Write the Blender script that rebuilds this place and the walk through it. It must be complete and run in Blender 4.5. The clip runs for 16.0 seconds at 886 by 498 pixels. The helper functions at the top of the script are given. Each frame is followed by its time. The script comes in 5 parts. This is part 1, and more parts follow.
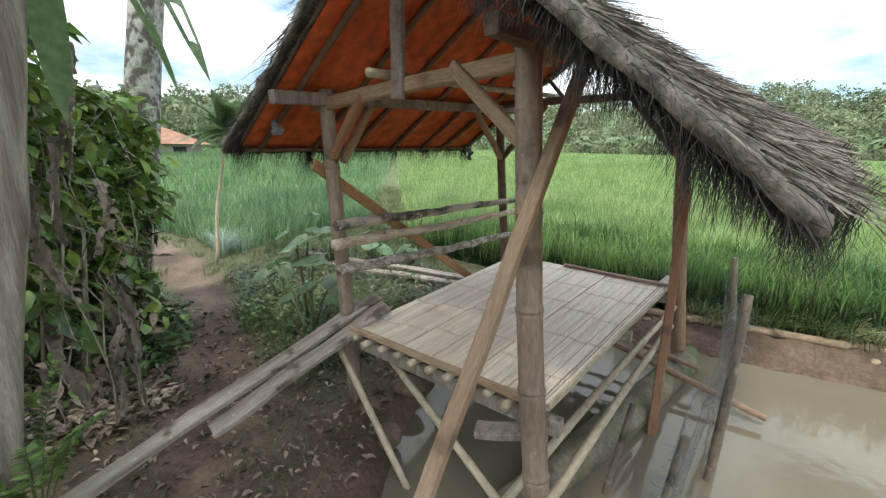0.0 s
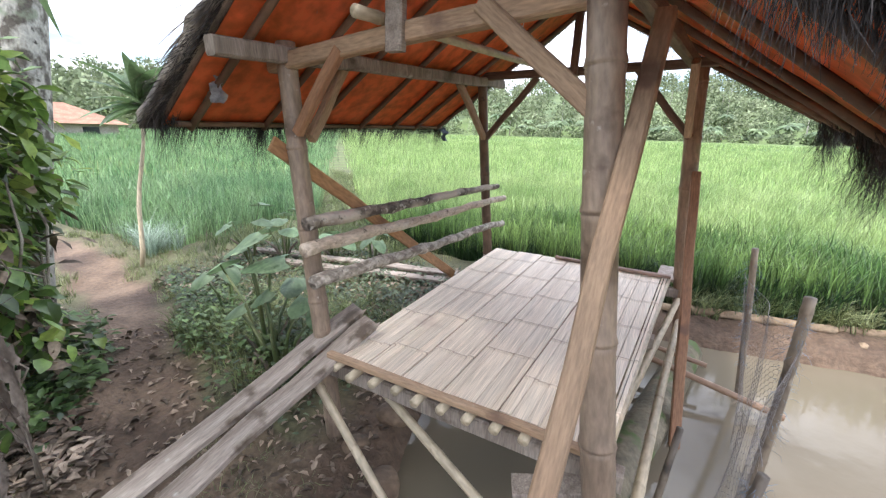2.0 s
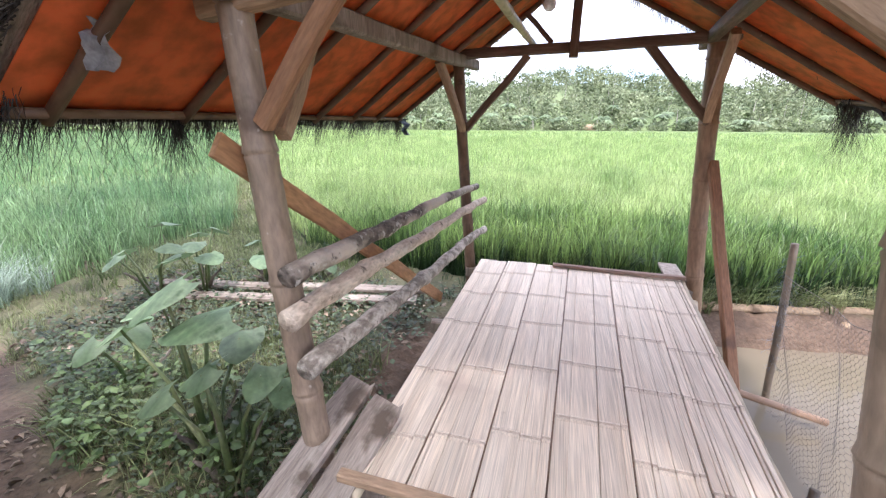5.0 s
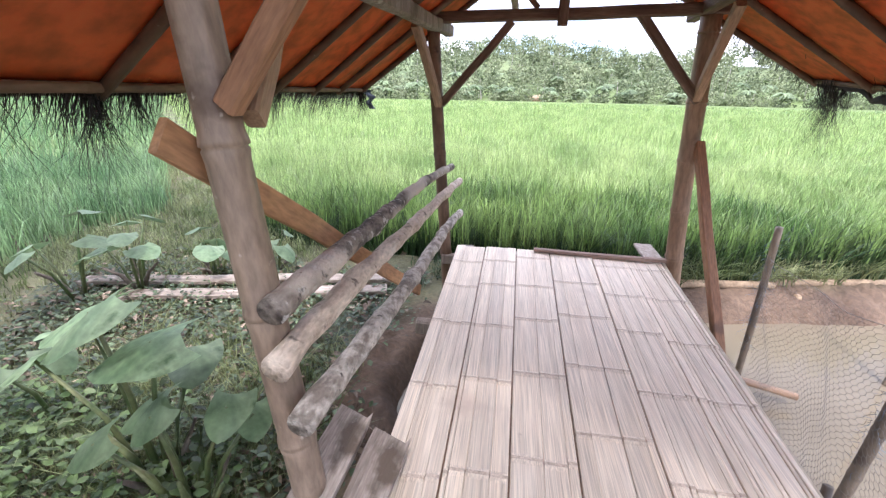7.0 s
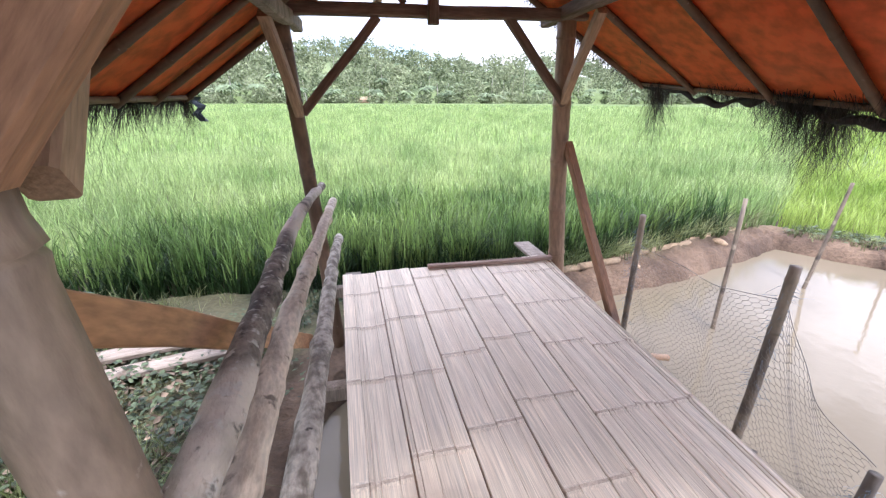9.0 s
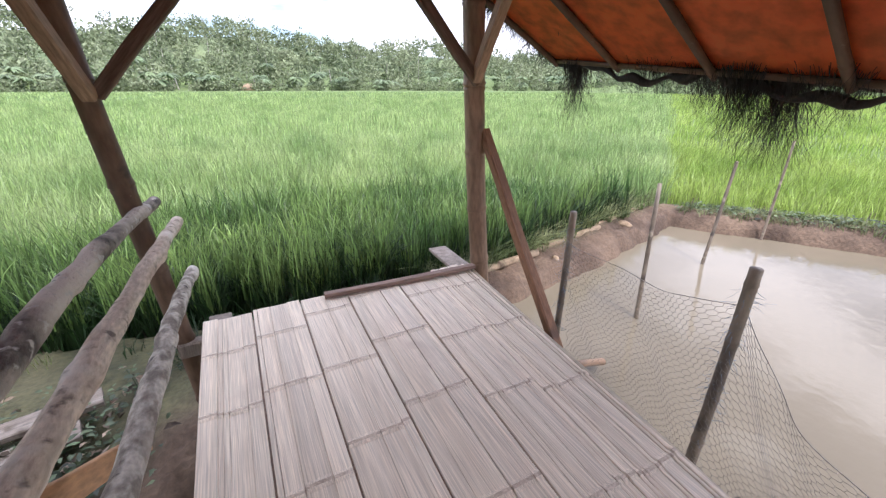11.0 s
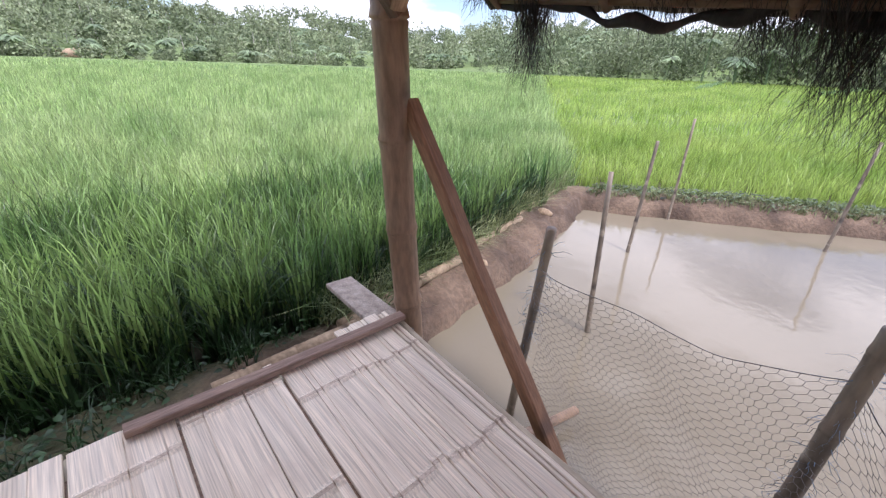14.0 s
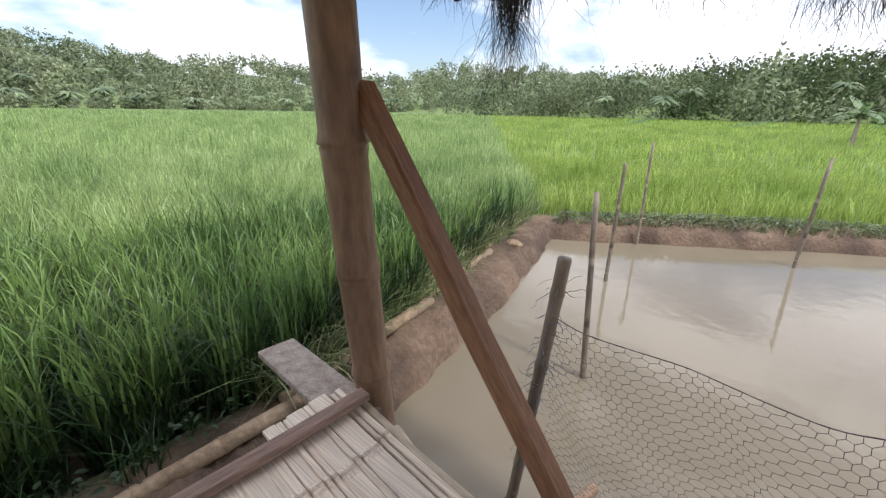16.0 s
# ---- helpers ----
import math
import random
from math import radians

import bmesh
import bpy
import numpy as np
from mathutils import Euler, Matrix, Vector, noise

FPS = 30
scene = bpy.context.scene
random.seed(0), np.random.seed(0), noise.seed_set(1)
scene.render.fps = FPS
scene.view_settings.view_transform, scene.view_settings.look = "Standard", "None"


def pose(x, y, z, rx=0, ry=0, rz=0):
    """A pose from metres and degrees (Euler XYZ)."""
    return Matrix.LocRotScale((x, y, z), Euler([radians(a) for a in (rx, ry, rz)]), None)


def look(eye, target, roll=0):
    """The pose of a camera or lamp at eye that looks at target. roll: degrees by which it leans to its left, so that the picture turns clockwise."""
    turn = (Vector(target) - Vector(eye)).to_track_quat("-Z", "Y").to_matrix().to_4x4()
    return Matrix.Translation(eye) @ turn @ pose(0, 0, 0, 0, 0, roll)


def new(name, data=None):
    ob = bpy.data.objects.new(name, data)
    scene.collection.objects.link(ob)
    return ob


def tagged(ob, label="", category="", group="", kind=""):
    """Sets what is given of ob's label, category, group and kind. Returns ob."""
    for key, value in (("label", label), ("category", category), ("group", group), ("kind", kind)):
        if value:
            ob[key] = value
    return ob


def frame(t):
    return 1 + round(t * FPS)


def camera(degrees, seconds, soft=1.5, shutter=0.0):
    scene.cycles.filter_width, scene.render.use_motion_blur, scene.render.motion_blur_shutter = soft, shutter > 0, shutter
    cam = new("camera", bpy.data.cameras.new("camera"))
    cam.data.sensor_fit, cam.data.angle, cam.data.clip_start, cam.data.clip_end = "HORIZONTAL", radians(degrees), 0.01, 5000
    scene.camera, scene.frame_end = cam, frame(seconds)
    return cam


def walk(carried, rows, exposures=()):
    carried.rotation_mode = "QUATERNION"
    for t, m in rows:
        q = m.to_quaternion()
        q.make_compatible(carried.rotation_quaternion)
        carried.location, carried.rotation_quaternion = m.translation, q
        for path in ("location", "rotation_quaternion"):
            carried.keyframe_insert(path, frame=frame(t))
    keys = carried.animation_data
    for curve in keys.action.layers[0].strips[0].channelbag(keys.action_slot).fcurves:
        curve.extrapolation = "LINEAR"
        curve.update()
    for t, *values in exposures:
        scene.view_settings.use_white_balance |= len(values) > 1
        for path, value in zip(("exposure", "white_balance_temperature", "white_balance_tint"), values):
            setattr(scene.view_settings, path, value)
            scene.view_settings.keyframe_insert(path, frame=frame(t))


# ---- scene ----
cam = camera(95.5, 16.0, soft=1.3)

PATH = [
    (0, (1.753, -3.7, 1.652), (0.625, -2.126, 1.154), 1.3),
    (0.5, (1.619, -3.619, 1.616), (0.535, -2.016, 1.113), 1.2),
    (1, (1.493, -3.539, 1.62), (0.456, -1.914, 1.088), 1.1),
    (1.5, (1.365, -3.474, 1.605), (0.385, -1.82, 1.053), 1.2),
    (2, (1.251, -3.439, 1.607), (0.351, -1.745, 1.039), 1.7),
    (2.5, (1.085, -3.369, 1.625), (0.278, -1.639, 1.026), 3.3),
    (3, (0.979, -3.308, 1.592), (0.239, -1.541, 1.017), 3.2),
    (3.5, (0.881, -3.236, 1.594), (0.198, -1.448, 1.016), 3.0),
    (4, (0.772, -3.162, 1.557), (0.136, -1.35, 1.001), 1.7),
    (6.5, (0.333, -2.862, 1.61), (-0.024, -1.019, 0.921), 1.0),
    (7, (0.308, -2.819, 1.604), (0.029, -0.972, 0.891), 1.3),
    (7.5, (0.212, -2.757, 1.594), (0.102, -0.898, 0.864), 2.0),
    (8, (0.082, -2.642, 1.605), (0.194, -0.789, 0.863), 2.2),
    (8.5, (0.058, -2.545, 1.612), (0.340, -0.704, 0.883), 1.3),
    (9, (0.054, -2.465, 1.624), (0.502, -0.645, 0.928), 0.3),
    (9.5, (0.095, -2.364, 1.626), (0.682, -0.576, 0.947), -0.1),
    (10, (0.151, -2.242, 1.615), (0.837, -0.499, 0.916), -0.3),
    (12.5, (0.393, -1.501, 1.527), (1.476, -0.019, 0.733), 1.9),
    (13, (0.466, -1.372, 1.508), (1.616, 0.048, 0.695), 2.3),
    (13.5, (0.546, -1.255, 1.495), (1.753, 0.11, 0.671), 2.2),
    (14, (0.622, -1.131, 1.474), (1.882, 0.183, 0.647), 2.1),
    (14.5, (0.658, -1.051, 1.453), (1.978, 0.208, 0.633), 2.2),
    (15, (0.719, -0.976, 1.426), (2.083, 0.253, 0.631), 1.9),
    (15.5, (0.799, -0.892, 1.385), (2.202, 0.326, 0.645), 1.6),
    (16, (0.862, -0.823, 1.323), (2.309, 0.395, 0.673), 1.0),
]
UNIT = 1.1  # metres to one unit of the plan
walk(cam, [(t, look(Vector(eye) * UNIT, Vector(target) * UNIT, roll)) for t, eye, target, roll in PATH],
     exposures=[(0.0, 0.44, 6200, 2), (1.5, 0.94, 6050, 9), (3.0, 1.2, 6000, 17), (6.5, 1.28, 5950, 20), (10.0, 1.04, 5850, 20), (12.5, 0.62, 6100, 16), (13.5, 0.68, 5900, 20), (14.5, 0.64, 5850, 21), (16.0, 0.32, 6250, 13)])

# ---- light ----
SUN = Vector((0.06, -0.46, 0.88)).normalized()
world = bpy.data.worlds.new("sky")
scene.world = world
world.use_nodes = True
wn, wl = world.node_tree.nodes, world.node_tree.links
sky = wn.new("ShaderNodeTexSky")
sky.sky_type = "NISHITA"
sky.sun_disc = False
sky.sun_elevation = math.asin(SUN.z)
sky.sun_rotation = math.atan2(SUN.x, SUN.y)
sky.air_density, sky.dust_density = 1.0, 1.5
coord = wn.new("ShaderNodeTexCoord")
squash = wn.new("ShaderNodeMapping")
squash.inputs["Scale"].default_value = (1.0, 1.0, 2.6)
puff = wn.new("ShaderNodeTexNoise")
puff.inputs["Scale"].default_value, puff.inputs["Detail"].default_value = 2.1, 7.0
puff.inputs["Roughness"].default_value = 0.55
cover = wn.new("ShaderNodeValToRGB")
cover.color_ramp.elements[0].position, cover.color_ramp.elements[1].position = 0.43, 0.56
mixsky = wn.new("ShaderNodeMix")
mixsky.data_type = "RGBA"
# an overcast sky is about three times brighter overhead than at the horizon
axes, climb, cloud = wn.new("ShaderNodeSeparateXYZ"), wn.new("ShaderNodeMapRange"), wn.new("ShaderNodeMix")
climb.inputs["To Min"].default_value, climb.inputs["To Max"].default_value = 0.36, 1.0
cloud.data_type, cloud.blend_type = "RGBA", "MULTIPLY"
cloud.inputs["Factor"].default_value = 1.0
cloud.inputs["A"].default_value = (19.0, 19.2, 20.0, 1)
wl.new(coord.outputs["Generated"], axes.inputs["Vector"])
wl.new(axes.outputs["Z"], climb.inputs["Value"])
wl.new(climb.outputs["Result"], cloud.inputs["B"])
wl.new(cloud.outputs["Result"], mixsky.inputs["B"])
back = wn["Background"]
back.inputs["Strength"].default_value = 0.15
wl.new(coord.outputs["Generated"], squash.inputs["Vector"])
wl.new(squash.outputs["Vector"], puff.inputs["Vector"])
wl.new(puff.outputs["Fac"], cover.inputs["Fac"])
wl.new(cover.outputs["Color"], mixsky.inputs["Factor"])
wl.new(sky.outputs["Color"], mixsky.inputs["A"])
wl.new(mixsky.outputs["Result"], back.inputs["Color"])
sun = new("sun", bpy.data.lights.new("sun", "SUN"))
sun.data.energy, sun.data.angle, sun.data.color = 2.3, radians(5.0), (1.0, 0.95, 0.87)
sun.matrix_world = look(SUN * 50, (0, 0, 0))


# ---- materials ----
def surface(name, a, b, scale=6.0, stretch=(1, 1, 1), rough=0.8, bump=0.3, fine=60.0, vary=0.0, stain=None,
            leaf=0.0, island=0.0, coat=0.0, cuts=(0.35, 0.65)):
    """A worn surface: two colours in a coarse noise, a fine grain over them, stains, relief."""
    m = bpy.data.materials.new(name)
    m.use_nodes = True
    n, l = m.node_tree.nodes, m.node_tree.links
    shader = n["Principled BSDF"]
    tc, mp = n.new("ShaderNodeTexCoord"), n.new("ShaderNodeMapping")
    mp.inputs["Scale"].default_value = stretch
    l.new(tc.outputs["Object"], mp.inputs["Vector"])
    coarse, grain = n.new("ShaderNodeTexNoise"), n.new("ShaderNodeTexNoise")
    coarse.inputs["Scale"].default_value, coarse.inputs["Detail"].default_value = scale, 5
    grain.inputs["Scale"].default_value, grain.inputs["Detail"].default_value = fine, 4
    for tex in (coarse, grain):
        l.new(mp.outputs["Vector"], tex.inputs["Vector"])
    ramp = n.new("ShaderNodeValToRGB")
    ramp.color_ramp.elements[0].position, ramp.color_ramp.elements[1].position = cuts
    ramp.color_ramp.elements[0].color, ramp.color_ramp.elements[1].color = (*a, 1), (*b, 1)
    l.new(coarse.outputs["Fac"], ramp.inputs["Fac"])
    colour = ramp.outputs["Color"]

    def blend(kind, fac, first, second):
        mx = n.new("ShaderNodeMix")
        mx.data_type, mx.blend_type = "RGBA", kind
        for key, value in (("Factor", fac), ("A", first), ("B", second)):
            if hasattr(value, "links"):
                l.new(value, mx.inputs[key])
            else:
                mx.inputs[key].default_value = value
        return mx.outputs["Result"]

    span = n.new("ShaderNodeMapRange")
    span.inputs["From Min"].default_value, span.inputs["From Max"].default_value = 0.3, 0.7
    span.inputs["To Min"].default_value, span.inputs["To Max"].default_value = 0.72, 1.2
    l.new(grain.outputs["Fac"], span.inputs["Value"])
    colour = blend("MULTIPLY", 1.0, colour, span.outputs["Result"])
    for patch in ([] if not stain else stain if isinstance(stain, list) else [stain]):
        spots, cut = n.new("ShaderNodeTexNoise"), n.new("ShaderNodeValToRGB")
        spots.inputs["Scale"].default_value, spots.inputs["Detail"].default_value = patch[1], 6
        cut.color_ramp.elements[0].position, cut.color_ramp.elements[1].position = patch[2], patch[2] + 0.08
        l.new(tc.outputs["Object"], spots.inputs["Vector"])
        l.new(spots.outputs["Fac"], cut.inputs["Fac"])
        colour = blend("MIX", cut.outputs["Color"], colour, (*patch[0], 1))
    if vary or island:
        source = n.new("ShaderNodeNewGeometry") if island else n.new("ShaderNodeObjectInfo")
        tone = n.new("ShaderNodeMapRange")
        amount = island or vary
        tone.inputs["To Min"].default_value, tone.inputs["To Max"].default_value = 1 - amount, 1 + amount
        l.new(source.outputs["Random Per Island" if island else "Random"], tone.inputs["Value"])
        colour = blend("MULTIPLY", 1.0, colour, tone.outputs["Result"])
    l.new(colour, shader.inputs["Base Color"])
    shader.inputs["Roughness"].default_value = rough
    shader.inputs["Coat Weight"].default_value = coat
    if bump:
        relief = n.new("ShaderNodeBump")
        relief.inputs["Strength"].default_value, relief.inputs["Distance"].default_value = bump, 0.01
        l.new(grain.outputs["Fac"], relief.inputs["Height"])
        l.new(relief.outputs["Normal"], shader.inputs["Normal"])
    if leaf:
        thin, both = n.new("ShaderNodeBsdfTranslucent"), n.new("ShaderNodeMixShader")
        both.inputs["Fac"].default_value = leaf
        l.new(colour, thin.inputs["Color"])
        l.new(shader.outputs["BSDF"], both.inputs[1])
        l.new(thin.outputs["BSDF"], both.inputs[2])
        l.new(both.outputs["Shader"], n["Material Output"].inputs["Surface"])
    return m


BAMBOO = surface("weathered_bamboo", (0.24, 0.145, 0.088), (0.37, 0.24, 0.15), 5, (1, 1, 0.25), 0.5, 0.2, 60, 0.1, [((0.15, 0.095, 0.06), 5, 0.60)])
BAMBOO_SPOT = surface("lichen_spotted_bamboo", (0.205, 0.145, 0.10), (0.355, 0.265, 0.19), 5, (1, 1, 0.3), 0.55, 0.3, 60, 0.1, [((0.13, 0.085, 0.055), 5, 0.58), ((0.47, 0.40, 0.33), 24, 0.66)])
BAMBOO_DARK = surface("dark_bamboo", (0.10, 0.055, 0.032), (0.22, 0.135, 0.08), 4, (1, 1, 0.3), 0.6, 0.3, 50, 0.1, [((0.05, 0.035, 0.025), 6, 0.6), ((0.34, 0.27, 0.2), 18, 0.68)])
BAMBOO_PALE = surface("pale_bamboo", (0.40, 0.32, 0.21), (0.56, 0.47, 0.33), 4, (1, 1, 0.3), 0.5, 0.2, 50, 0.15, ((0.22, 0.17, 0.11), 8, 0.62))
TIMBER = surface("sawn_timber", (0.31, 0.20, 0.12), (0.43, 0.295, 0.185), 3, (3, 3, 0.5), 0.75, 0.35, 42, 0.15, [((0.18, 0.11, 0.07), 4, 0.57), ((0.45, 0.36, 0.26), 11, 0.66)])
TIMBER_RED = surface("reddish_timber", (0.27, 0.13, 0.065), (0.37, 0.20, 0.105), 3, (3, 3, 0.5), 0.7, 0.35, 42, 0.12, [((0.16, 0.085, 0.05), 4, 0.57)])
TIMBER_ORANGE = surface("orange_sawn_board", (0.42, 0.215, 0.095), (0.55, 0.31, 0.155), 3, (2, 2, 0.5), 0.7, 0.3, 40, 0.1, [((0.30, 0.15, 0.07), 4, 0.58)])
TIMBER_DARK = surface("old_dark_timber", (0.10, 0.06, 0.04), (0.20, 0.13, 0.09), 5, (6, 6, 0.6), 0.75, 0.3, 30, 0.12)
STRIP = surface("brown_weathered_strip", (0.20, 0.125, 0.09), (0.34, 0.23, 0.17), 5, (6, 6, 0.6), 0.75, 0.4, 30)
PLANK = surface("grey_weathered_plank", (0.21, 0.165, 0.13), (0.36, 0.30, 0.245), 4, (5, 0.6, 5), 0.85, 0.6, 34, 0.12, [((0.11, 0.08, 0.055), 5, 0.56), ((0.45, 0.40, 0.34), 13, 0.66)])
SLAT = surface("split_bamboo_floor", (0.655, 0.54, 0.405), (0.765, 0.655, 0.515), 3, (12, 0.22, 12), 0.55, 0.25, 24, 0.085, [((0.55, 0.44, 0.335), 2.2, 0.60), ((0.36, 0.27, 0.20), 11, 0.72)])
SLAT_NODE = surface("bamboo_floor_node", (0.46, 0.36, 0.265), (0.61, 0.49, 0.375), 9, (3, 3, 3), 0.65, 0.3, 50, 0.1)
BARK = surface("pale_mottled_bark", (0.24, 0.20, 0.16), (0.56, 0.50, 0.42), 26, (1, 0.6, 1), 0.85, 0.9, 95, 0.1, [((0.62, 0.53, 0.43), 3.2, 0.56), ((0.07, 0.055, 0.045), 30, 0.64)], cuts=(0.42, 0.58))
BARK_DARK = surface("dark_lichened_bark", (0.085, 0.066, 0.052), (0.24, 0.20, 0.16), 24, (1, 0.5, 1), 0.85, 0.9, 95, 0.0, [((0.58, 0.50, 0.41), 1.7, 0.50), ((0.50, 0.46, 0.40), 34, 0.57), ((0.06, 0.05, 0.04), 26, 0.63)], cuts=(0.42, 0.58))
BARK_PEELED = surface("peeled_pale_branch", (0.46, 0.36, 0.27), (0.66, 0.55, 0.43), 16, (1, 0.4, 1), 0.8, 0.7, 90, 0.0, [((0.17, 0.13, 0.10), 22, 0.60), ((0.68, 0.61, 0.52), 5, 0.56)])
TARP = surface("orange_tarpaulin", (0.90, 0.19, 0.055), (0.95, 0.27, 0.09), 2, (1, 1, 1), 0.5, 0.12, 14, 0.0, ((0.66, 0.12, 0.025), 2.5, 0.64), leaf=0.5)
THATCH = surface("grey_palm_thatch", (0.085, 0.07, 0.06), (0.31, 0.265, 0.215), 9, (1, 4, 1), 0.9, 0.7, 60, island=0.45)
FIBRE = surface("black_palm_fibre", (0.018, 0.014, 0.013), (0.05, 0.04, 0.035), 9, (1, 1, 1), 0.8, 0.0, 40, island=0.4)
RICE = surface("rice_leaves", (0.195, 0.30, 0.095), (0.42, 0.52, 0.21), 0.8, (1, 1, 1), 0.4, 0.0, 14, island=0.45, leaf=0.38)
# same crop close to the eye, darker to put its shade into the colour
RICE_NEAR = surface("shaded_near_rice_leaves", (0.075, 0.148, 0.04), (0.245, 0.35, 0.105), 0.9, (1, 1, 1), 0.4, 0.0, 14, island=0.6, leaf=0.38)
RICE_YOUNG = surface("yellow_green_rice_leaves", (0.215, 0.33, 0.055), (0.43, 0.53, 0.14), 0.5, (1, 1, 1), 0.42, 0.0, 14, island=0.4, leaf=0.42)
# older low leaves, darkened well past their green to stand for shade among stems
RICE_LOW_SHADE = surface("shaded_older_rice_leaves", (0.014, 0.038, 0.011), (0.042, 0.088, 0.026), 0.8, (1, 1, 1), 0.45, 0.0, 14, island=0.55, leaf=0.2)
RICE_DARK = surface("blue_green_rice_leaves", (0.105, 0.205, 0.085), (0.27, 0.38, 0.18), 0.8, (1, 1, 1), 0.42, 0.0, 14, island=0.55, leaf=0.34)
MUD = surface("wet_brown_mud", (0.11, 0.07, 0.042), (0.22, 0.15, 0.095), 5, (1, 1, 1), 0.75, 0.8, 35)
CLAY = surface("pale_clay", (0.24, 0.165, 0.10), (0.42, 0.31, 0.20), 6, (1, 1, 1), 0.85, 0.7, 40, 0.15, ((0.13, 0.09, 0.055), 5, 0.56))
MOSSLOG = surface("mossy_wet_log", (0.12, 0.10, 0.06), (0.24, 0.20, 0.13), 6, (1, 1, 1), 0.7, 0.7, 40, 0, ((0.10, 0.14, 0.04), 5, 0.56))
# leaf green paled towards grey, putting distance haze into the colour
WOODS = surface("hazed_woodland_leaves", (0.125, 0.16, 0.08), (0.265, 0.30, 0.17), 0.05, (1, 1, 1), 0.85, 0.0, 2, island=0.42, leaf=0.2)
PALMS = surface("palm_leaves", (0.10, 0.15, 0.07), (0.20, 0.26, 0.13), 0.1, (1, 1, 1), 0.6, 0.0, 3, island=0.4, leaf=0.25)
WOODS_DARK = surface("dense_tree_leaves", (0.055, 0.085, 0.03), (0.125, 0.165, 0.065), 0.08, (1, 1, 1), 0.85, 0.0, 2, island=0.35, leaf=0.2)
PALE_TRUNK = surface("pale_far_trunk", (0.30, 0.27, 0.22), (0.48, 0.45, 0.40), 0.5, (1, 1, 1), 0.9, 0.0, 5)


def ground_material():
    m = bpy.data.materials.new("earth_and_grass")
    m.use_nodes = True
    n, l = m.node_tree.nodes, m.node_tree.links
    shader = n["Principled BSDF"]
    tc = n.new("ShaderNodeTexCoord")

    def ramp(scale, a, b, lo=0.35, hi=0.65, detail=7):
        t, r = n.new("ShaderNodeTexNoise"), n.new("ShaderNodeValToRGB")
        t.inputs["Scale"].default_value, t.inputs["Detail"].default_value = scale, detail
        r.color_ramp.elements[0].position, r.color_ramp.elements[1].position = lo, hi
        r.color_ramp.elements[0].color, r.color_ramp.elements[1].color = (*a, 1), (*b, 1)
        l.new(tc.outputs["Object"], t.inputs["Vector"])
        l.new(t.outputs["Fac"], r.inputs["Fac"])
        return t, r.outputs["Color"]

    t1, soil = ramp(2.2, (0.07, 0.044, 0.028), (0.18, 0.122, 0.08))
    t2, grain = ramp(30, (0.76, 0.76, 0.76), (1.14, 1.12, 1.1))
    t3, grass = ramp(3.0, (0.05, 0.06, 0.026), (0.13, 0.135, 0.06))
    t4, crop = ramp(0.9, (0.085, 0.135, 0.03), (0.145, 0.20, 0.055))
    t5, wood = ramp(0.05, (0.08, 0.12, 0.05), (0.18, 0.23, 0.10))
    zone = n.new("ShaderNodeAttribute")
    zone.attribute_name = "zone"
    parts = n.new("ShaderNodeSeparateColor")
    l.new(zone.outputs["Color"], parts.inputs["Color"])

    def mix(fac, a, b, kind="MIX"):
        mx = n.new("ShaderNodeMix")
        mx.data_type, mx.blend_type = "RGBA", kind
        if hasattr(fac, "links"):
            l.new(fac, mx.inputs["Factor"])
        else:
            mx.inputs["Factor"].default_value = fac
        l.new(a, mx.inputs["A"])
        l.new(b, mx.inputs["B"])
        return mx.outputs["Result"]

    t6, mire = ramp(5.0, (0.035, 0.028, 0.016), (0.085, 0.065, 0.04))
    c = mix(parts.outputs["Green"], soil, grass)
    c = mix(zone.outputs["Alpha"], c, mire)
    c = mix(parts.outputs["Red"], c, crop)
    c = mix(parts.outputs["Blue"], c, wood)
    c = mix(1.0, c, grain, "MULTIPLY")
    l.new(c, shader.inputs["Base Color"])
    shader.inputs["Roughness"].default_value = 0.9
    b = n.new("ShaderNodeBump")
    b.inputs["Strength"].default_value, b.inputs["Distance"].default_value = 0.6, 0.03
    l.new(t2.outputs["Fac"], b.inputs["Height"])
    l.new(b.outputs["Normal"], shader.inputs["Normal"])
    return m


def water_material():
    m = bpy.data.materials.new("muddy_pond_water")
    m.use_nodes = True
    n, l = m.node_tree.nodes, m.node_tree.links
    shader = n["Principled BSDF"]
    tc, t, r = n.new("ShaderNodeTexCoord"), n.new("ShaderNodeTexNoise"), n.new("ShaderNodeValToRGB")
    t.inputs["Scale"].default_value = 0.8
    r.color_ramp.elements[0].color, r.color_ramp.elements[1].color = (0.135, 0.112, 0.075, 1), (0.205, 0.17, 0.12, 1)
    l.new(tc.outputs["Object"], t.inputs["Vector"])
    l.new(t.outputs["Fac"], r.inputs["Fac"])
    l.new(r.outputs["Color"], shader.inputs["Base Color"])
    shader.inputs["Roughness"].default_value, shader.inputs["IOR"].default_value = 0.04, 1.33
    w, b = n.new("ShaderNodeTexNoise"), n.new("ShaderNodeBump")
    w.inputs["Scale"].default_value, w.inputs["Detail"].default_value = 7, 3
    b.inputs["Strength"].default_value, b.inputs["Distance"].default_value = 0.12, 0.02
    l.new(tc.outputs["Object"], w.inputs["Vector"])
    l.new(w.outputs["Fac"], b.inputs["Height"])
    l.new(b.outputs["Normal"], shader.inputs["Normal"])
    return m


GROUND, WATER = ground_material(), water_material()


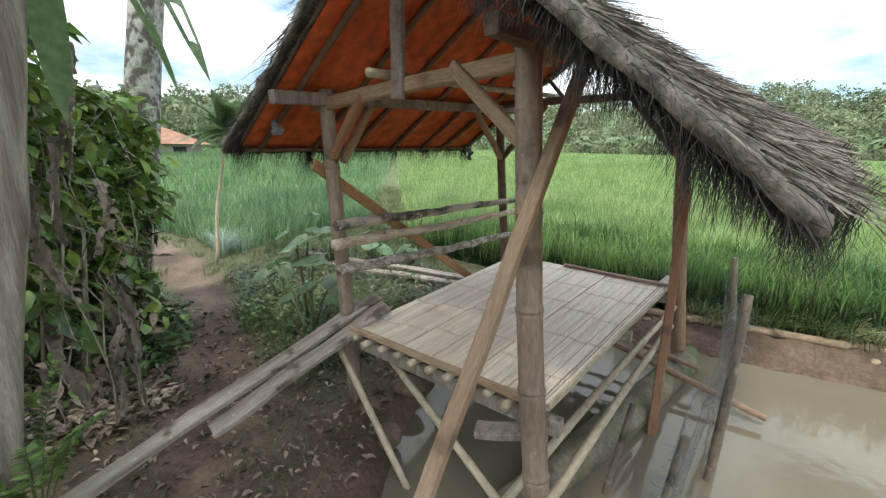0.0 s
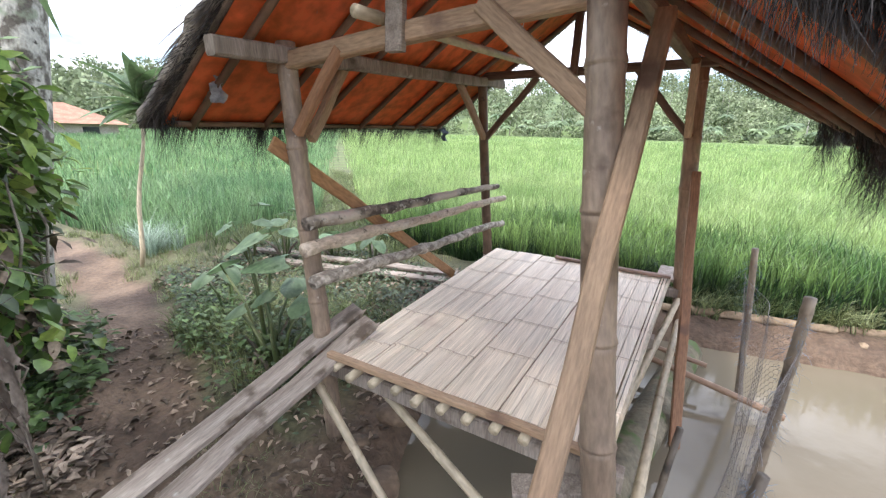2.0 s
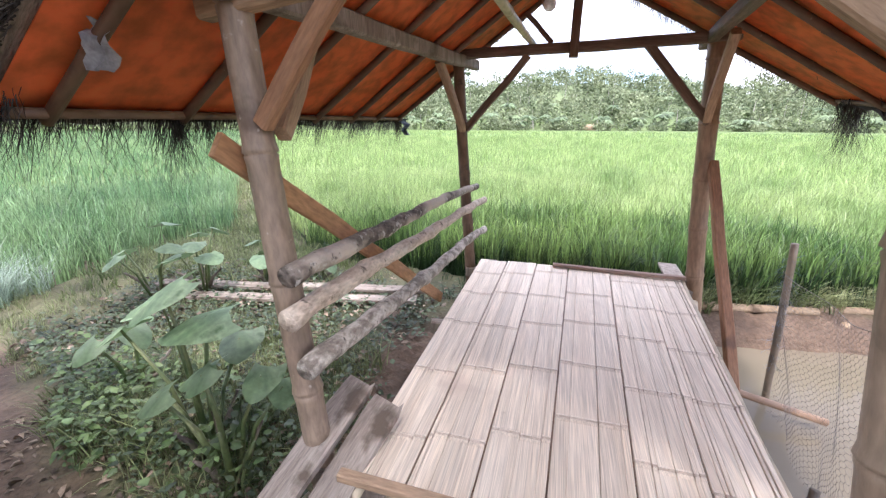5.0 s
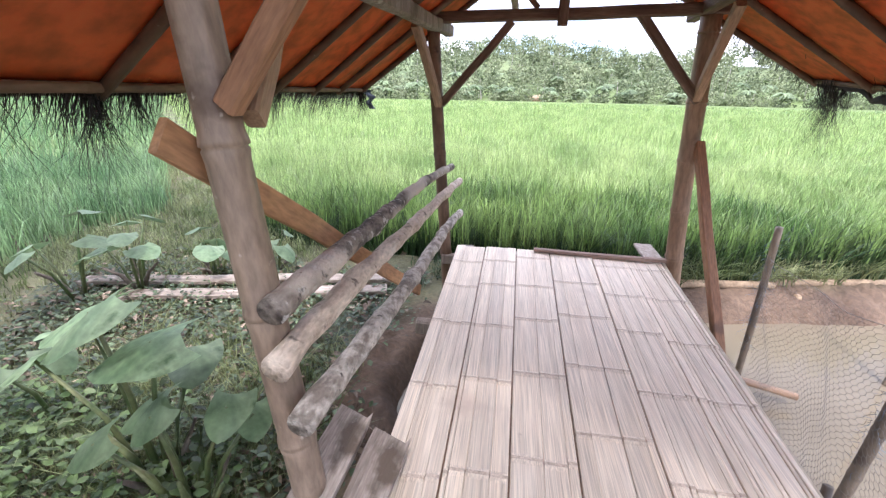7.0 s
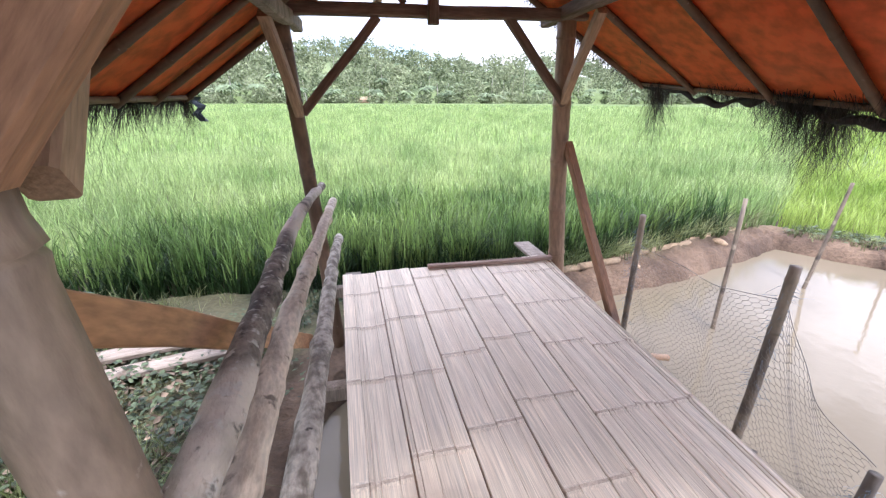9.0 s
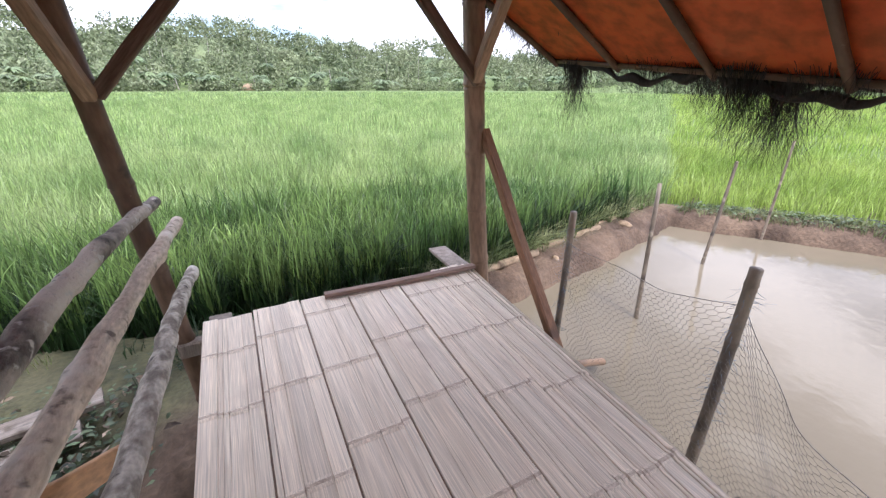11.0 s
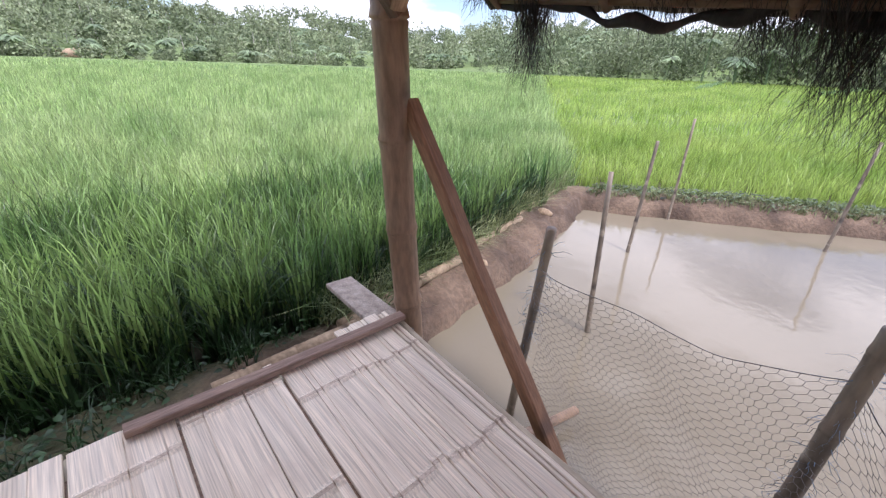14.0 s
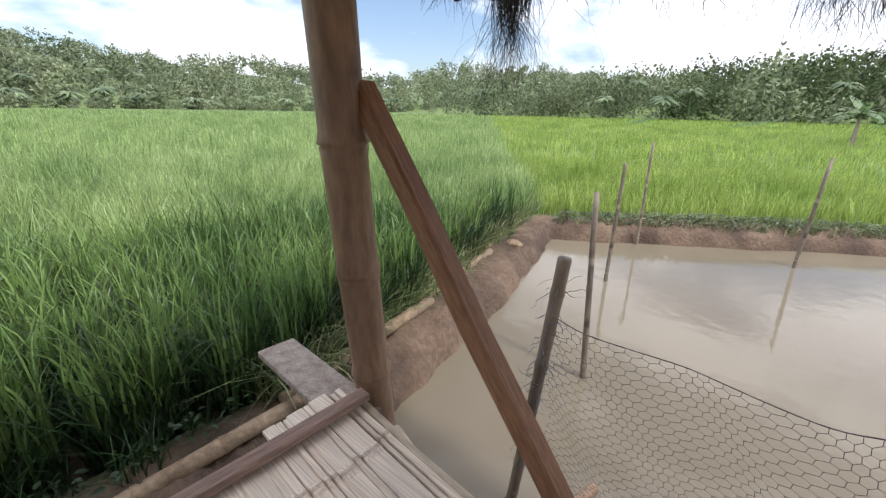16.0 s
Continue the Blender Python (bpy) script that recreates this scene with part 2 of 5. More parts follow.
# ---- building helpers ----
def mesh_of(name, verts, faces, material, smooth=False):
    me = bpy.data.meshes.new(name)
    me.from_pydata([tuple(v) for v in verts], [], faces)
    me.materials.append(material)
    if smooth:
        me.polygons.foreach_set("use_smooth", [True] * len(me.polygons))
    me.update()
    return me


def big_mesh(name, verts, quads, material, tris=None):
    """A mesh from numpy arrays of corners and four-sided (and three-sided) faces."""
    me = bpy.data.meshes.new(name)
    verts = np.asarray(verts, np.float32)
    quads = np.asarray(quads, np.int32).reshape(-1, 4)
    tris = np.zeros((0, 3), np.int32) if tris is None else np.asarray(tris, np.int32).reshape(-1, 3)
    me.vertices.add(len(verts))
    me.vertices.foreach_set("co", verts.ravel())
    loops = np.concatenate([quads.ravel(), tris.ravel()])
    me.loops.add(len(loops))
    me.loops.foreach_set("vertex_index", loops)
    me.polygons.add(len(quads) + len(tris))
    starts = np.concatenate([np.arange(len(quads)) * 4, len(quads) * 4 + np.arange(len(tris)) * 3])
    me.polygons.foreach_set("loop_start", starts.astype(np.int32))
    me.materials.append(material)
    me.update(calc_edges=True)
    me.validate()
    return me


def part(name, me, parent=None, label=""):
    ob = new(name, me)
    if parent is not None:
        ob.parent = parent
    if label:
        ob["label"] = label
    return ob


def thing(name, label, category, group="", at=(0, 0, 0)):
    ob = new(name)
    ob.location = at
    ob.empty_display_size = 0.1
    return tagged(ob, label, category, group)


def frame_of(d):
    d = Vector(d).normalized()
    up = Vector((0, 0, 1)) if abs(d.z) < 0.95 else Vector((0, 1, 0))
    side = d.cross(up).normalized()
    return side, d.cross(side).normalized()


def tube_data(points, radii, sides=12, verts=None, faces=None, caps=True):
    """Corners and faces of a round bar through the points."""
    verts = [] if verts is None else verts
    faces = [] if faces is None else faces
    points = [Vector(p) for p in points]
    base = len(verts)
    for i, p in enumerate(points):
        d = points[min(i + 1, len(points) - 1)] - points[max(i - 1, 0)]
        s, u = frame_of(d)
        for k in range(sides):
            a = 2 * math.pi * k / sides
            verts.append(p + (s * math.cos(a) + u * math.sin(a)) * radii[i])
    for i in range(len(points) - 1):
        for k in range(sides):
            a, b = base + i * sides + k, base + i * sides + (k + 1) % sides
            faces.append((a, b, b + sides, a + sides))
    if caps:
        faces.append(tuple(base + k for k in reversed(range(sides))))
        top = base + (len(points) - 1) * sides
        faces.append(tuple(top + k for k in range(sides)))
    return verts, faces


def bamboo(name, a, b, r, material, parent, label="", spacing=0.34, start=0.12, bow=0.0, hollow=True, taper=0.92):
    """A bamboo culm from a to b with swollen nodes, slight bends and hollow ends."""
    a, b = Vector(a), Vector(b)
    length = (b - a).length
    d = (b - a) / length
    s, u = frame_of(d)
    stops = [(0.0, 1.0)]
    t = start
    while t < length - 0.03:
        for off, k in ((-0.03, 0.985), (-0.010, 1.05), (-0.004, 0.95), (0.0, 1.10), (0.009, 1.07), (0.026, 0.99)):
            if stops[-1][0] < t + off < length:
                stops.append((t + off, k))
        t += spacing * random.uniform(0.88, 1.12)
    stops.append((length, 1.0))
    pts, rad = [], []
    for q, k in stops:
        f = q / length
        wob = s * (0.25 * r * math.sin(2.1 * q + r * 90)) + u * (bow * math.sin(math.pi * f))
        pts.append(a + d * q + wob)
        rad.append(r * k * (1 + (taper - 1) * f))
    if hollow:
        pts = [pts[0] + d * 0.04, pts[0]] + pts + [pts[-1], pts[-1] - d * 0.04]
        rad = [rad[0] * 0.72, rad[0] * 0.74] + rad + [rad[-1] * 0.74, rad[-1] * 0.72]
    origin = a.copy()
    rot = d.to_track_quat("Z", "Y").to_matrix().to_4x4()
    inv = (Matrix.Translation(origin) @ rot).inverted()
    v, f = tube_data(pts, rad, 14)
    ob = part(name, mesh_of(name, [inv @ p for p in v], f, material, True), parent, label)
    ob.matrix_local = Matrix.Translation(origin) @ rot
    return ob


def timber(name, a, b, wide, thick, material, parent, label="", up=None, ragged=0.004, roll=0.0):
    """A sawn bar from a to b with eased, slightly uneven edges; its own z runs along it."""
    a, b = Vector(a), Vector(b)
    length = (b - a).length
    bm = bmesh.new()
    n = max(3, int(length / 0.25))
    rows = []
    e = min(wide, thick) * 0.14
    outline = [(-wide / 2 + e, -thick / 2), (wide / 2 - e, -thick / 2), (wide / 2, -thick / 2 + e), (wide / 2, thick / 2 - e),
               (wide / 2 - e, thick / 2), (-wide / 2 + e, thick / 2), (-wide / 2, thick / 2 - e), (-wide / 2, -thick / 2 + e)]
    for i in range(n + 1):
        dx, dy = random.uniform(-ragged, ragged), random.uniform(-ragged, ragged)
        rows.append([bm.verts.new((x + dx, y + dy, length * i / n)) for x, y in outline])
    for r0, r1 in zip(rows, rows[1:]):
        for k in range(8):
            bm.faces.new((r0[k], r0[(k + 1) % 8], r1[(k + 1) % 8], r1[k]))
    bm.faces.new(list(reversed(rows[0])))
    bm.faces.new(rows[-1])
    me = bpy.data.meshes.new(name)
    bm.to_mesh(me)
    bm.free()
    me.materials.append(material)
    ob = part(name, me, parent, label)
    z = (b - a).normalized()
    ref = Vector(up) if up else (Vector((0, 0, 1)) if abs(z.z) < 0.9 else Vector((0, 1, 0)))
    x = ref.cross(z).normalized()
    y = z.cross(x)
    m = Matrix((x, y, z)).transposed().to_4x4()
    ob.matrix_local = Matrix.Translation(a) @ m @ pose(0, 0, 0, 0, 0, roll)
    return ob


def smooth_step(lo, hi, v):
    t = np.clip((v - lo) / (hi - lo), 0, 1)
    return t * t * (3 - 2 * t)


def edge_distance(x, y, poly):
    """Signed distance to a closed outline, negative inside."""
    x, y = np.asarray(x, float), np.asarray(y, float)
    best, inside = np.full(x.shape, 1e9), np.zeros(x.shape, bool)
    for (x0, y0), (x1, y1) in zip(poly, poly[1:] + poly[:1]):
        dx, dy = x1 - x0, y1 - y0
        t = np.clip(((x - x0) * dx + (y - y0) * dy) / (dx * dx + dy * dy), 0, 1)
        best = np.minimum(best, np.hypot(x - x0 - t * dx, y - y0 - t * dy))
        if dy:
            inside ^= ((y0 > y) != (y1 > y)) & (x < (x1 - x0) * (y - y0) / dy + x0)
    return np.where(inside, -best, best)


def line_distance(x, y, line):
    best = np.full(np.shape(x), 1e9)
    for (x0, y0), (x1, y1) in zip(line, line[1:]):
        dx, dy = x1 - x0, y1 - y0
        t = np.clip(((x - x0) * dx + (y - y0) * dy) / (dx * dx + dy * dy), 0, 1)
        best = np.minimum(best, np.hypot(x - x0 - t * dx, y - y0 - t * dy))
    return best


def ripple(x, y, s):
    """A cheap smooth unevenness of about -1 to 1."""
    return (np.sin(x * s + 1.3 * np.sin(y * s * 0.7)) + np.sin(y * s * 1.3 + 2 + 1.1 * np.sin(x * s * 0.6)) + np.sin((x + y) * s * 2.3 + 1)) / 3


# ---- the lie of the land ----
WATER_Z = -0.15
POND = [(1.55, 0.42), (3.3, 0.72), (5.35, 1.25), (7.2, -1.55), (9.6, -5.2), (5.0, -4.6), (2.9, -3.1), (1.5, -2.85), (0.55, -2.62), (0.22, -2.1), (0.05, -1.5),
        (-0.28, -1.0), (-0.25, -0.55), (0.1, -0.1), (0.5, 0.25)]
FOOTPATH = [(2.6, -4.2), (0.9, -3.6), (-0.4, -2.95), (-1.35, -2.42), (-2.4, -1.95), (-4.2, -1.5), (-8, -1.2), (-14, -1.4)]
BUND = [(-2.2, 0.75), (-4.2, 2.3), (-6.8, 4.8), (-14, 12), (-40, 38)]


def crop_zone(x, y):
    """1 where the main rice stands, and 1 where the darker rice stands."""
    front = np.where(x < 1.7, 1.0 - 0.12 * x, 0.72 + 0.225 * (x - 1.7))
    over = y - front
    along = x - (5.82 + (1.55 - y) * 0.66)
    main = (over > 0) & (x < 5.6) | (along > 0) & (y > -30) | (over > 0) & (y > 1.6)
    side = (x + 2.2) * 0.74 + (y - 0.75) * 0.67
    main &= (side > 0.1) | (x > -1.5)
    dark = (side < -0.75) & (x < -4.3 + 0.25 * ripple(x, y, 2)) & (y > -0.75 + 0.12 * ripple(x, y, 3))
    return main & ~dark, dark


def young_zone(x, y):
    """True where the shorter yellow-green rice stands, beyond the pond."""
    return ((x - 5.5) * 0.57 - (y - 1.55) * 0.82 > 0.12 + 0.12 * ripple(x, y, 3)) & (x > 4)


def land(x, y):
    x, y = np.asarray(x, float), np.asarray(y, float)
    h = 0.03 * ripple(x, y, 1.7) + 0.012 * ripple(x, y, 7)
    d = edge_distance(x, y, POND)
    bank = np.exp(-((d - 0.32) / 0.2) ** 2)
    far_side = smooth_step(0.2, 0.7, y) + smooth_step(4.5, 5.5, x)
    h = h + (0.02 * ripple(x, y, 19) + 0.014 * ripple(y, x, 37)) * np.exp(-((d - 0.1) / 0.3) ** 2)
    h = h + 0.07 * bank * np.clip(far_side, 0, 1)
    main, dark = crop_zone(x, y)
    wet = (main | dark).astype(float)
    h = h - 0.08 * wet * smooth_step(0.3, 0.8, d)
    r = np.hypot(x, y)
    h = h + wet * 0.42 * smooth_step(24, 40, r)
    h = h - 0.035 * np.exp(-(line_distance(x, y, FOOTPATH) / 0.28) ** 2)
    h = h - 0.55 * smooth_step(0.06, -0.28, d + 0.03 * ripple(x, y, 6))
    h = h + 0.09 * smooth_step(-2.75, -3.2, y) * smooth_step(-0.2, 0.7, x) * smooth_step(14, 9, r)
    rise = smooth_step(150, 300, y * 0.93 + np.abs(x - 40) * 0.32) * (19 + 5 * np.sin(x * 0.017 + 1) + 3 * np.sin(x * 0.06) + 8 * np.exp(-((x + 35) / 55) ** 2))
    h = h + np.where(y > 20, rise, 0)
    h = h + 13 * smooth_step(70, 160, -x + 0.1 * y) * (y < 140)
    h = h + 12 * smooth_step(85, 190, x - 0.2 * y) * (y < 190)
    return h


def spread(lo, hi, step, far):
    mid = list(np.arange(lo, hi + 1e-6, step))
    out, g = [], step
    p = hi
    while p < far:
        g *= 1.13
        p += g
        out.append(p)
    left, g, p = [], step, lo
    while p > -far:
        g *= 1.13
        p -= g
        left.append(p)
    return np.array(left[::-1] + mid + out)


def build_ground():
    xs, ys = spread(-4.6, 7.6, 0.045, 1500), spread(-4.2, 2.6, 0.045, 1500)
    gx, gy = np.meshgrid(xs, ys)
    gz = land(gx, gy)
    near = (np.abs(gx) < 9) & (np.abs(gy) < 6)
    shore = np.exp(-((edge_distance(gx, gy, POND) - 0.12) / 0.2) ** 2)
    gz = gz + near * (0.005 + 0.012 * shore) * np.random.uniform(-1, 1, gx.shape)
    w, hgt = len(xs), len(ys)
    i = np.arange(w * hgt).reshape(hgt, w)
    quads = np.stack([i[:-1, :-1], i[:-1, 1:], i[1:, 1:], i[1:, :-1]], -1).reshape(-1, 4)
    me = big_mesh("ground", np.stack([gx, gy, gz], -1).reshape(-1, 3), quads, GROUND)
    me.polygons.foreach_set("use_smooth", [True] * len(me.polygons))
    main, dark = crop_zone(gx, gy)
    d = edge_distance(gx, gy, POND)
    crop = (main | dark) * smooth_step(7, 15, np.hypot(gx, gy)) * 1.0
    foot = line_distance(gx, gy, FOOTPATH) + 0.12 * ripple(gx, gy, 5)
    grass = smooth_step(0.16, 0.4, foot) * smooth_step(0.2, 0.55, d + 0.1 * ripple(gx, gy, 4)) * 0.75
    grass *= np.where(gy < -2.2 + 0.1 * gx, np.where(gx > -1.2, 0.25, 0.8), 1.0)
    wood = smooth_step(3.0, 6.0, gz)
    col = np.stack([crop, grass, wood, (main | dark) * (1.0 - crop)], -1).astype(np.float32)
    me.color_attributes.new("zone", "FLOAT_COLOR", "POINT").data.foreach_set("color", col.ravel())
    tagged(new("ground", me), "brown trodden earth with grass, rice land and wooded hills", "ground", kind="structure")
    pw = [Vector((x, y, WATER_Z)) for x, y in [(-0.9, -3.2), (11, -6.5), (8.5, -1.0), (5.8, 1.9), (1.2, 0.9), (-0.8, 0.6)]]
    tagged(new("water", mesh_of("water", pw, [tuple(range(6))], WATER)), "still muddy brown pond water", "water", kind="structure")


build_ground()


# ---- the hut ----
hut = thing("field_hut", "open bamboo hut with orange tarpaulin roof under black thatch", "hut")
DECK = 0.56
RIDGE = Vector((0.57, 0, 2.58))
NEAR_Y, FAR_Y = -2.48, 0.21
GABLE_Y = {-1: -2.38, 1: -2.48}


def eave(side, y):
    """The foot of the roof on one side; the hut is not quite square."""
    f = (y - NEAR_Y) / (FAR_Y - NEAR_Y)
    if side < 0:
        return Vector((-0.73 - 0.03 * f, y, 1.60 + 0.03 * f))
    return Vector((1.88 + 0.27 * f, y, 1.50 + 0.24 * f))


def hut_posts():
    bamboo("bamboo_post", (-0.118, -2.078, -0.1), (-0.262, -2.085, 1.95), 0.047, BAMBOO_SPOT, hut, "lichen-spotted brown bamboo corner post", 0.36, 0.2)
    bamboo("bamboo_post", (-0.075, 0.05, -0.12), (-0.18, -0.11, 2.0), 0.043, BAMBOO_DARK, hut, "dark bamboo corner post", 0.34, 0.25)
    bamboo("bamboo_post", (1.373, -2.355, -0.45), (1.03, -2.195, 2.05), 0.056, BAMBOO_SPOT, hut, "thick weathered bamboo corner post", 0.36, 0.05)
    bamboo("bamboo_post", (1.603, 0.035, -0.3), (1.352, -0.098, 2.08), 0.054, BAMBOO, hut, "brown bamboo corner post", 0.33, 0.2, taper=1.0)


def hut_frame():
    timber("tie_beam", (-0.36, -2.09, 1.865), (1.12, -2.15, 1.99), 0.055, 0.07, TIMBER, hut)
    timber("tie_beam", (-0.30, -0.13, 2.03), (1.46, -0.13, 2.075), 0.055, 0.06, TIMBER_DARK, hut, "dark timber tie beam")
    timber("plate_beam", (-0.26, -2.44, 1.88), (-0.14, 0.20, 2.01), 0.06, 0.07, PLANK, hut, "grey timber plate beam")
    timber("plate_beam", (1.03, -2.45, 2.035), (1.355, 0.16, 2.085), 0.06, 0.07, TIMBER_DARK, hut)
    timber("king_post", (0.355, -2.15, 1.865), (0.355, -2.15, 2.42), 0.07, 0.04, PLANK, hut, "grey board hanging over the tie beam")
    timber("king_post", (0.56, -0.18, 1.985), (0.56, -0.18, 2.55), 0.055, 0.045, TIMBER_DARK, hut)
    bamboo("ridge_pole", (0.57, NEAR_Y, 2.54), (0.57, 0.18, 2.54), 0.03, BAMBOO_DARK, hut)
    bamboo("roof_pole", (0.27, -2.27, 1.975), (0.29, 0.1, 2.11), 0.022, BAMBOO_PALE, hut, "pale round pole resting on the tie beam")
    timber("brace", (0.68, -2.155, 1.985), (1.065, -2.23, 1.665), 0.04, 0.058, TIMBER, hut, "pale sawn brace")
    timber("brace", (-0.205, -2.11, 1.575), (0.07, -2.12, 1.90), 0.04, 0.046, TIMBER_RED, hut)
    timber("brace", (-0.205, -2.03, 1.55), (-0.27, -1.70, 1.92), 0.04, 0.055, TIMBER, hut)
    timber("brace", (-0.13, -0.10, 1.55), (0.28, -0.13, 2.015), 0.04, 0.045, TIMBER_DARK, hut)
    timber("brace", (-0.15, -0.12, 1.55), (-0.21, -0.50, 1.95), 0.045, 0.05, TIMBER, hut)
    timber("brace", (1.375, -0.14, 1.60), (0.98, -0.13, 2.05), 0.04, 0.05, TIMBER_DARK, hut)
    timber("brace", (1.365, -0.14, 1.62), (1.315, -0.50, 2.03), 0.045, 0.055, TIMBER, hut)
    timber("brace", (0.42, -0.13, 2.08), (0.26, -0.13, 2.25), 0.025, 0.03, TIMBER_DARK, hut)
    timber("post_brace", (1.09, -3.26, -0.01), (1.185, -2.0, 1.95), 0.056, 0.042, TIMBER, hut, "pale split-wood brace leaning on the post")
    timber("post_brace", (1.574, -1.134, -0.30), (1.455, -0.085, 1.37), 0.058, 0.045, TIMBER_RED, hut, "reddish wooden brace leaning on the post")
    timber("side_brace", (-0.305, -2.17, 1.525), (-0.185, -0.54, 0.43), 0.02, 0.07, TIMBER_ORANGE, hut, "reddish board crossing behind the rails")


def rail(a, b, r0, r1, knots, bend, material, bow=0.0):
    a, b = Vector(a), Vector(b)
    d = (b - a).normalized()
    n = 60
    pts, rad = [], []
    for i in range(n + 1):
        f = i / n
        pts.append(a.lerp(b, f) + Vector((bow * math.sin(math.pi * f) + bend[0] * math.sin(2 * math.pi * f), 0, bend[1] * math.sin(2 * math.pi * f + 0.5) + 0.008 * math.sin(9 * f + a.z * 7) + 0.003 * math.sin(37 * f))))
        k = 1 + 0.05 * math.sin(f * 31 + a.z * 9) + random.uniform(-0.025, 0.025)
        for q in knots:
            k += 0.22 * math.exp(-((f - q) / 0.012) ** 2)
        rad.append((r0 + (r1 - r0) * f) * k)
    v, f = tube_data(pts, rad, 14)
    for p in v:
        p += Vector((noise.noise(p * 14), 0, noise.noise(p * 14 + Vector((4, 0, 0))))) * 0.005
    return part("rail", mesh_of("rail", v, f, material, True), hut, "mottled bark pole used as a side rail")


def hut_rails():
    rail((-0.157, -2.14, 1.155), (-0.088, 0.13, 1.122), 0.034, 0.025, (0.3, 0.4, 0.62), (0.012, 0.012), BARK_DARK, -0.05)
    rail((-0.14, -2.18, 1.045), (-0.03, 0.17, 1.01), 0.034, 0.025, (0.2, 0.5, 0.8), (-0.008, 0.006), BARK_PEELED, -0.025)
    rail((-0.105, -2.17, 0.905), (-0.01, 0.12, 0.775), 0.034, 0.027, (0.4, 0.7), (0.006, -0.006), BARK)


def slat_mesh(x0, x1, y0, y1, skew0, skew1, nodes, lift):
    """One split strip of the floor: a thin board with eased edges and dark raised node lines."""
    stops = [(y0, 0.0)]
    for q in nodes:
        if y0 + 0.03 < q < y1 - 0.03:
            stops += [(q - 0.02, 0.0), (q - 0.006, 0.0045), (q + 0.006, 0.0045), (q + 0.02, 0.0)]
    stops.append((y1, 0.0))
    v, f, dark = [], [], []
    ease = min(0.0022, (x1 - x0) * 0.2)
    for y, bump in stops:
        g = (y - y0) / (y1 - y0)
        s = skew0 + (skew1 - skew0) * g
        a, b = x0 * s[0] + s[1], x1 * s[0] + s[1]
        z = DECK + lift
        v += [Vector((a, y, z - 0.010)), Vector((a, y, z - 0.002)), Vector((a + ease, y, z + bump)), Vector((b - ease, y, z + bump)), Vector((b, y, z - 0.002)), Vector((b, y, z - 0.010))]
    for i in range(len(stops) - 1):
        o = 6 * i
        for k in range(5):
            if stops[i][1] and stops[i + 1][1]:
                dark.append(len(f))
            f.append((o + k, o + k + 1, o + k + 7, o + k + 6))
    f.append((5, 4, 3, 2, 1, 0))
    o = 6 * (len(stops) - 1)
    f.append(tuple(o + k for k in range(6)))
    me = mesh_of("slat", v, f, SLAT)
    me.materials.append(SLAT_NODE)
    for k in dark:
        me.polygons[k].material_index = 1
    return me


